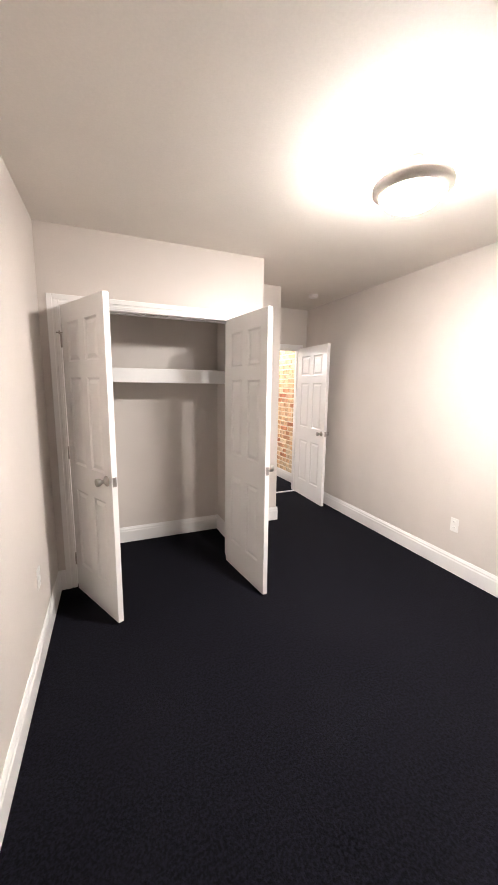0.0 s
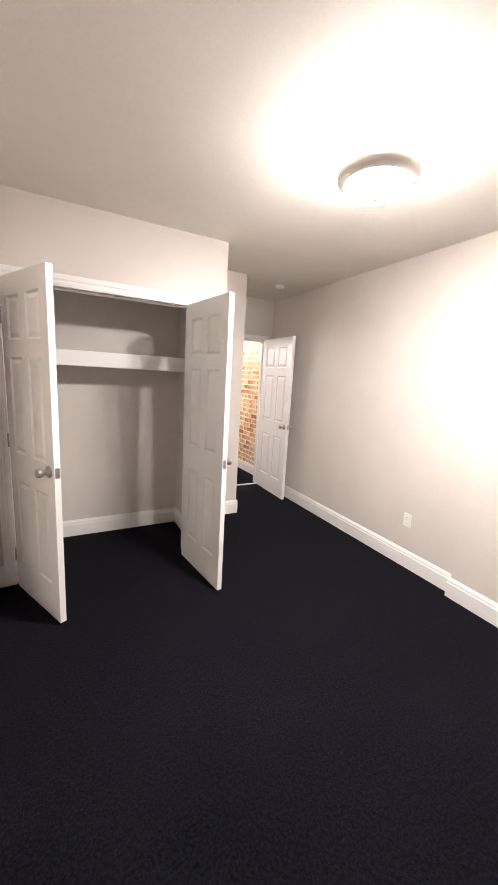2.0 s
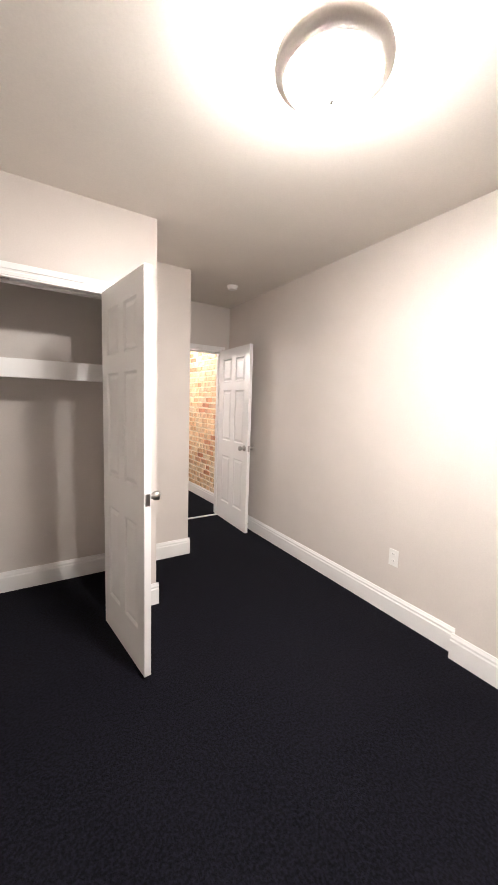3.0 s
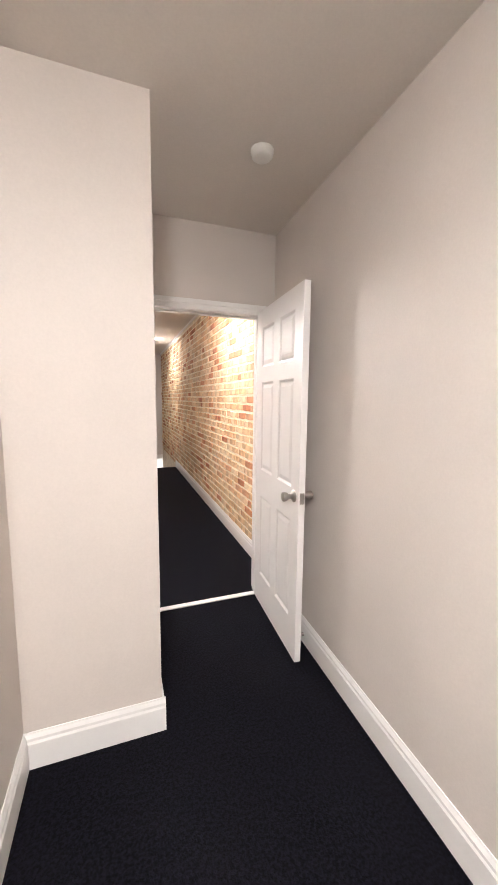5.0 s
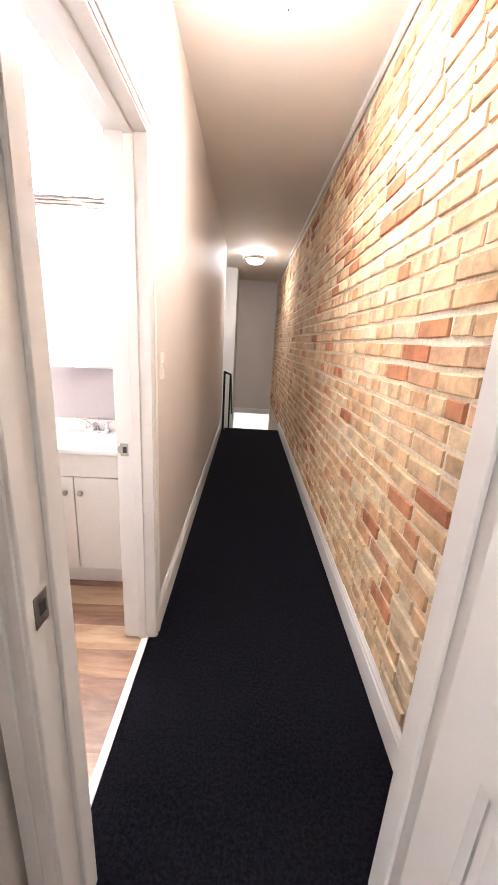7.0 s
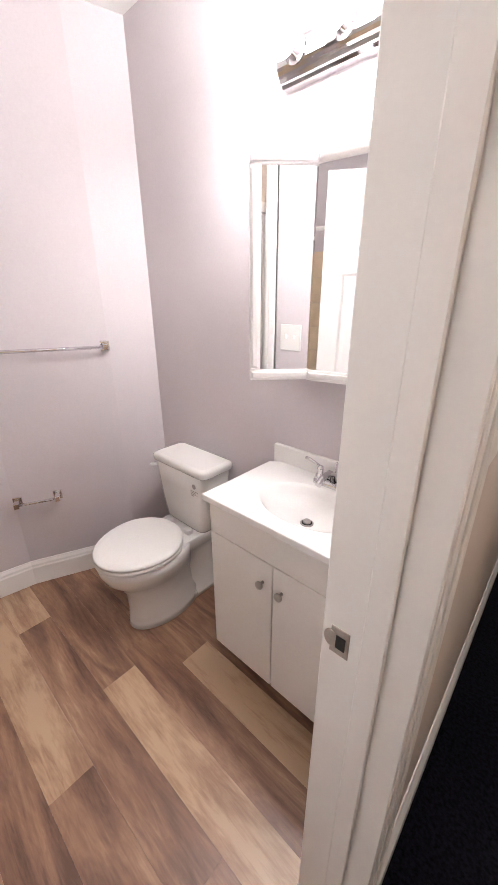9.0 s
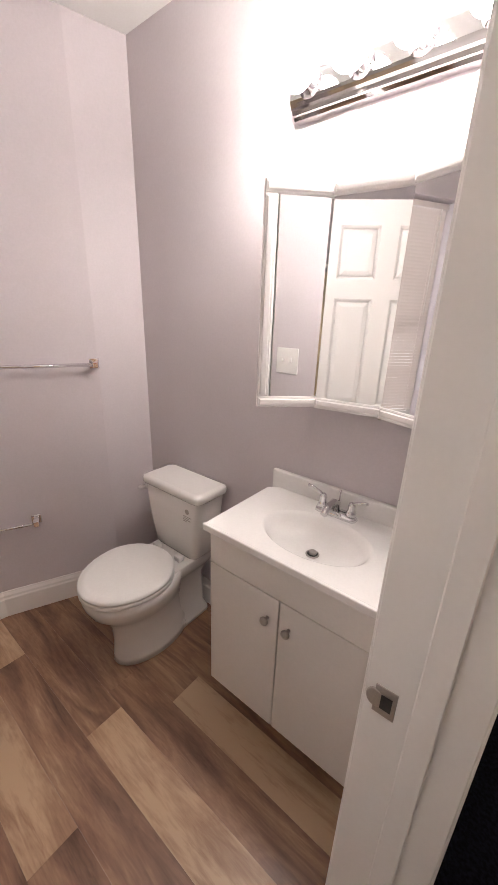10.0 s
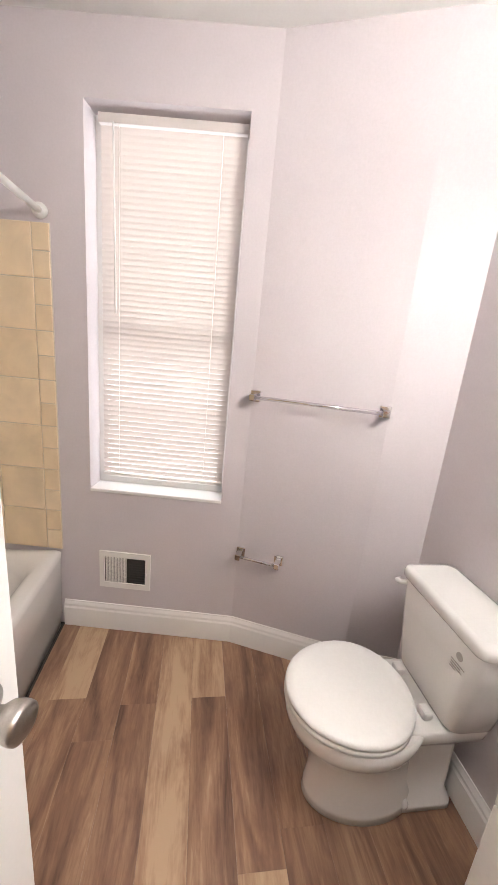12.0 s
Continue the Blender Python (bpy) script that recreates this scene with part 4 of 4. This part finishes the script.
# bathtub alcove
ob = thing("bathtub", "white alcove bathtub with a straight apron", "bathtub")
TX0, TX1, TY0, TY1, TZ = BATH_W - 0.088, -1.20, BATH_S + 0.001, 0.055, 0.420
cx, cy, hx, hy = (TX0 + TX1) / 2, (TY0 + TY1) / 2, (TX1 - TX0) / 2, (TY1 - TY0) / 2
bm = bmesh.new()
loft(bm, [rounded(cx, cy, z, hx - a, hy - a, r, 8) for z, a, r in ((0.0, 0.012, 0.012), (0.06, 0.012, 0.012), (0.07, 0.005, 0.012), (TZ - 0.05, 0.003, 0.012), (TZ - 0.012, 0.0, 0.012), (TZ, 0.012, 0.02), (TZ + 0.001, 0.05, 0.10), (TZ - 0.010, 0.075, 0.14), (TZ - 0.06, 0.09, 0.15), (0.15, 0.15, 0.16), (0.10, 0.21, 0.16))])
part("tub_shell", bm, PORCELAIN, ob)
structure("wall_tub_end", boxes((TX1 + 0.001, BATH_S, 0, TX1 + 0.10, 0.055, BATH_CEIL)), LILAC, "lilac wall closing the tub alcove", "wall")
ob = thing("curtain_rod", "white shower curtain rod above the bathtub", "curtain rod")
bm = bmesh.new()
tube(bm, [(BATH_W - 0.08, 0.03, 1.86), (TX1 - 0.005, 0.03, 1.86)], 0.0125, 14)
part("rod", bm, PLASTIC, ob)
bm = bmesh.new()
lathe(bm, [(0.028, 0), (0.028, 0.006), (0.018, 0.016)], pose(BATH_W - 0.083, 0.03, 1.86, 0, 90, 0), 20)
part("flange", bm, PLASTIC, ob)


def tile_field(name, label, origin, u, n, cols, rows, z0):
    """Ceramic tiles on a wall: cols and rows are widths and heights along u and up."""
    w, h = sum(cols), sum(rows)
    o, u, n = Vector(origin), Vector(u), Vector(n)
    ob = thing(name, label, "wall tiling")
    bm = bmesh.new()
    a = [o + Vector((0, 0, z0)), o + u * w + Vector((0, 0, z0)), o + u * w + Vector((0, 0, z0 + h)), o + Vector((0, 0, z0 + h))]
    loft(bm, [[p for p in a], [p + n * 0.004 for p in a]], smooth=False)
    part("grout_bed", bm, GROUT, ob, "pale grout")
    cache = {}
    x = 0.0
    for c in cols:
        z = z0
        half = c < 0.1
        hs = [r / 2 * 1.0 for r in rows for _ in (0, 1)] if half else rows
        for r in hs:
            if (c, r) not in cache:
                bm = bmesh.new()
                g = 0.002
                ring = lambda i, d: [u * (g + i) + Vector((0, 0, g + i)) + n * d, u * (c - g - i) + Vector((0, 0, g + i)) + n * d, u * (c - g - i) + Vector((0, 0, r - g - i)) + n * d, u * (g + i) + Vector((0, 0, r - g - i)) + n * d]
                loft(bm, [ring(0, 0.004), ring(0, 0.008), ring(0.0015, 0.0095)], smooth=False)
                cache[(c, r)] = mesh("tile", bm, TILE)
            t = new("tile", cache[(c, r)])
            t.parent = ob
            t.matrix_basis = Matrix.Translation(o + u * x + Vector((0, 0, z)))
            z += r
        x += c
    return ob


tile_field("tile_surround_window_side", "tan ceramic wall tiles at the tub end below the rod", (BATH_W, 0.05, 0), (0, -1, 0), (1, 0, 0), [0.07] + [0.2] * 3, [0.2] * 7, TZ + 0.002).matrix_basis = SKEW
tile_field("tile_surround_long_side", "tan ceramic wall tiles along the bathtub", (BATH_W + 0.01, BATH_S, 0), (1, 0, 0), (0, 1, 0), [0.2] * 7 + [0.14], [0.2] * 7, TZ + 0.002)
tile_field("tile_surround_door_side", "tan ceramic wall tiles at the tub's door end", (TX1, 0.05, 0), (0, -1, 0), (-1, 0, 0), [0.07] + [0.2] * 3, [0.2] * 7, TZ + 0.002)

# ---- bathroom planks ----
plank_floor = structure("floor_bathroom", boxes((BATH_W - 0.20, BATH_S, -0.006, -0.862, BATH_N, -0.004)), DARK, "brown wood-look vinyl plank floor", "floor")
PW = 0.1415
rng = random.Random(5)
lengths = {}
row = 0
y = 0.846 - 6 * PW
while y < BATH_N:
    y1 = min(y + PW, BATH_N)
    y0 = max(y, 0.056)
    if y1 > y0 + 0.01:
        x = BATH_W - rng.uniform(0.0, 0.9)
        if abs(y0 - 0.846) < 0.01:
            x = -1.836 - 1.22
        if abs(y0 - 1.129) < 0.01:
            x = -1.695 - 1.22
        if abs(y0 - 0.563) < 0.01:
            x = BATH_W - 0.12
        if abs(y0 - 0.705) < 0.01:
            x = -2.37 - 1.22
        if abs(y0 - 0.139) < 0.01:
            x = -2.39 - 1.22
        while x < -0.862:
            a, b = max(x, BATH_W - 0.12), min(x + 1.22, -0.862)
            if b - a > 0.01:
                bm = boxes((-(b - a) / 2 + 0.00025, -(y1 - y0) / 2 + 0.00025, -0.004, (b - a) / 2 - 0.00025, (y1 - y0) / 2 - 0.00025, 0.0))
                pale = (abs(y0 - 0.846) < 0.01 and a > -1.9) or (abs(y0 - 1.129) < 0.01 and a > -1.75) or (abs(y0 - 0.563) < 0.01 and a < -2.0) or (abs(y0 - 0.705) < 0.01 and a < -2.5) or (abs(y0 - 0.139) < 0.01 and a < -2.5)
                p = part("plank", bm, PLANK_LIGHT if pale else PLANK, plank_floor)
                p.matrix_basis = pose((a + b) / 2, (y0 + y1) / 2, 0)
            x += 1.22
    y += PW
    row += 1

# ---- brick wall ----
brick_wall = structure("wall_brick", boxes((HALL_R + 0.008, T, -2.6, HALL_R + 0.10, END_Y, HALL_CEIL)), MORTAR, "exposed tan and red brick wall with thick cream mortar", "wall")
rng = random.Random(11)
shapes = []
for w in (0.195, 0.195, 0.195, 0.092, 0.092):
    bm = bmesh.new()
    h = 0.058

    def outline(i, d):
        out = []
        for s, t in ((-1, -1), (0, -1), (1, -1), (1, 1), (0, 1), (-1, 1)):
            out.append(Vector((-d, s * (w / 2 - i) + rng.uniform(-0.003, 0.003), t * (h / 2 - i) + rng.uniform(-0.0025, 0.0025))))
        return out
    loft(bm, [outline(0, -0.012), outline(0, 0.003), outline(0.004, 0.0075)], smooth=False)
    shapes.append((w, mesh("brick", bm, BRICK)))
COURSE = 0.0755
rest = bmesh.new()
count = 0
for c in range(35):
    z = 0.10 + c * COURSE
    if z > HALL_CEIL - 0.06:
        break
    y = T + 0.01 - (0.10 if c % 2 else 0.0) - rng.uniform(0, 0.05)
    header_row = c % 6 == 3
    while y < END_Y - 0.2:
        w, me = rng.choice(shapes[3:] if header_row or rng.random() < 0.12 else shapes[:3])
        mid = y + w / 2
        if y > T + 0.005:
            m = pose(HALL_R + 0.006 + rng.uniform(-0.003, 0.003), mid, z + rng.uniform(-0.003, 0.003) + 0.004 * math.sin(mid * 2.1 + c), rng.uniform(-1.5, 1.5), 0, rng.uniform(-1, 1))
            if 0.55 < mid < 2.35 and count < 300 and z > 0.12:
                ob = new("brick", me)
                ob.parent = brick_wall
                ob.matrix_basis = m
                count += 1
            else:
                base = len(rest.verts)
                rest.from_mesh(me)
                rest.verts.ensure_lookup_table()
                for v in rest.verts[base:]:
                    v.co = m @ v.co
        y += w + 0.017 + rng.uniform(-0.002, 0.003)
ob = part("brickwork", rest, BRICK, brick_wall, "tan and red bricks farther along the wall")
tagged(ob, kind="stuff")
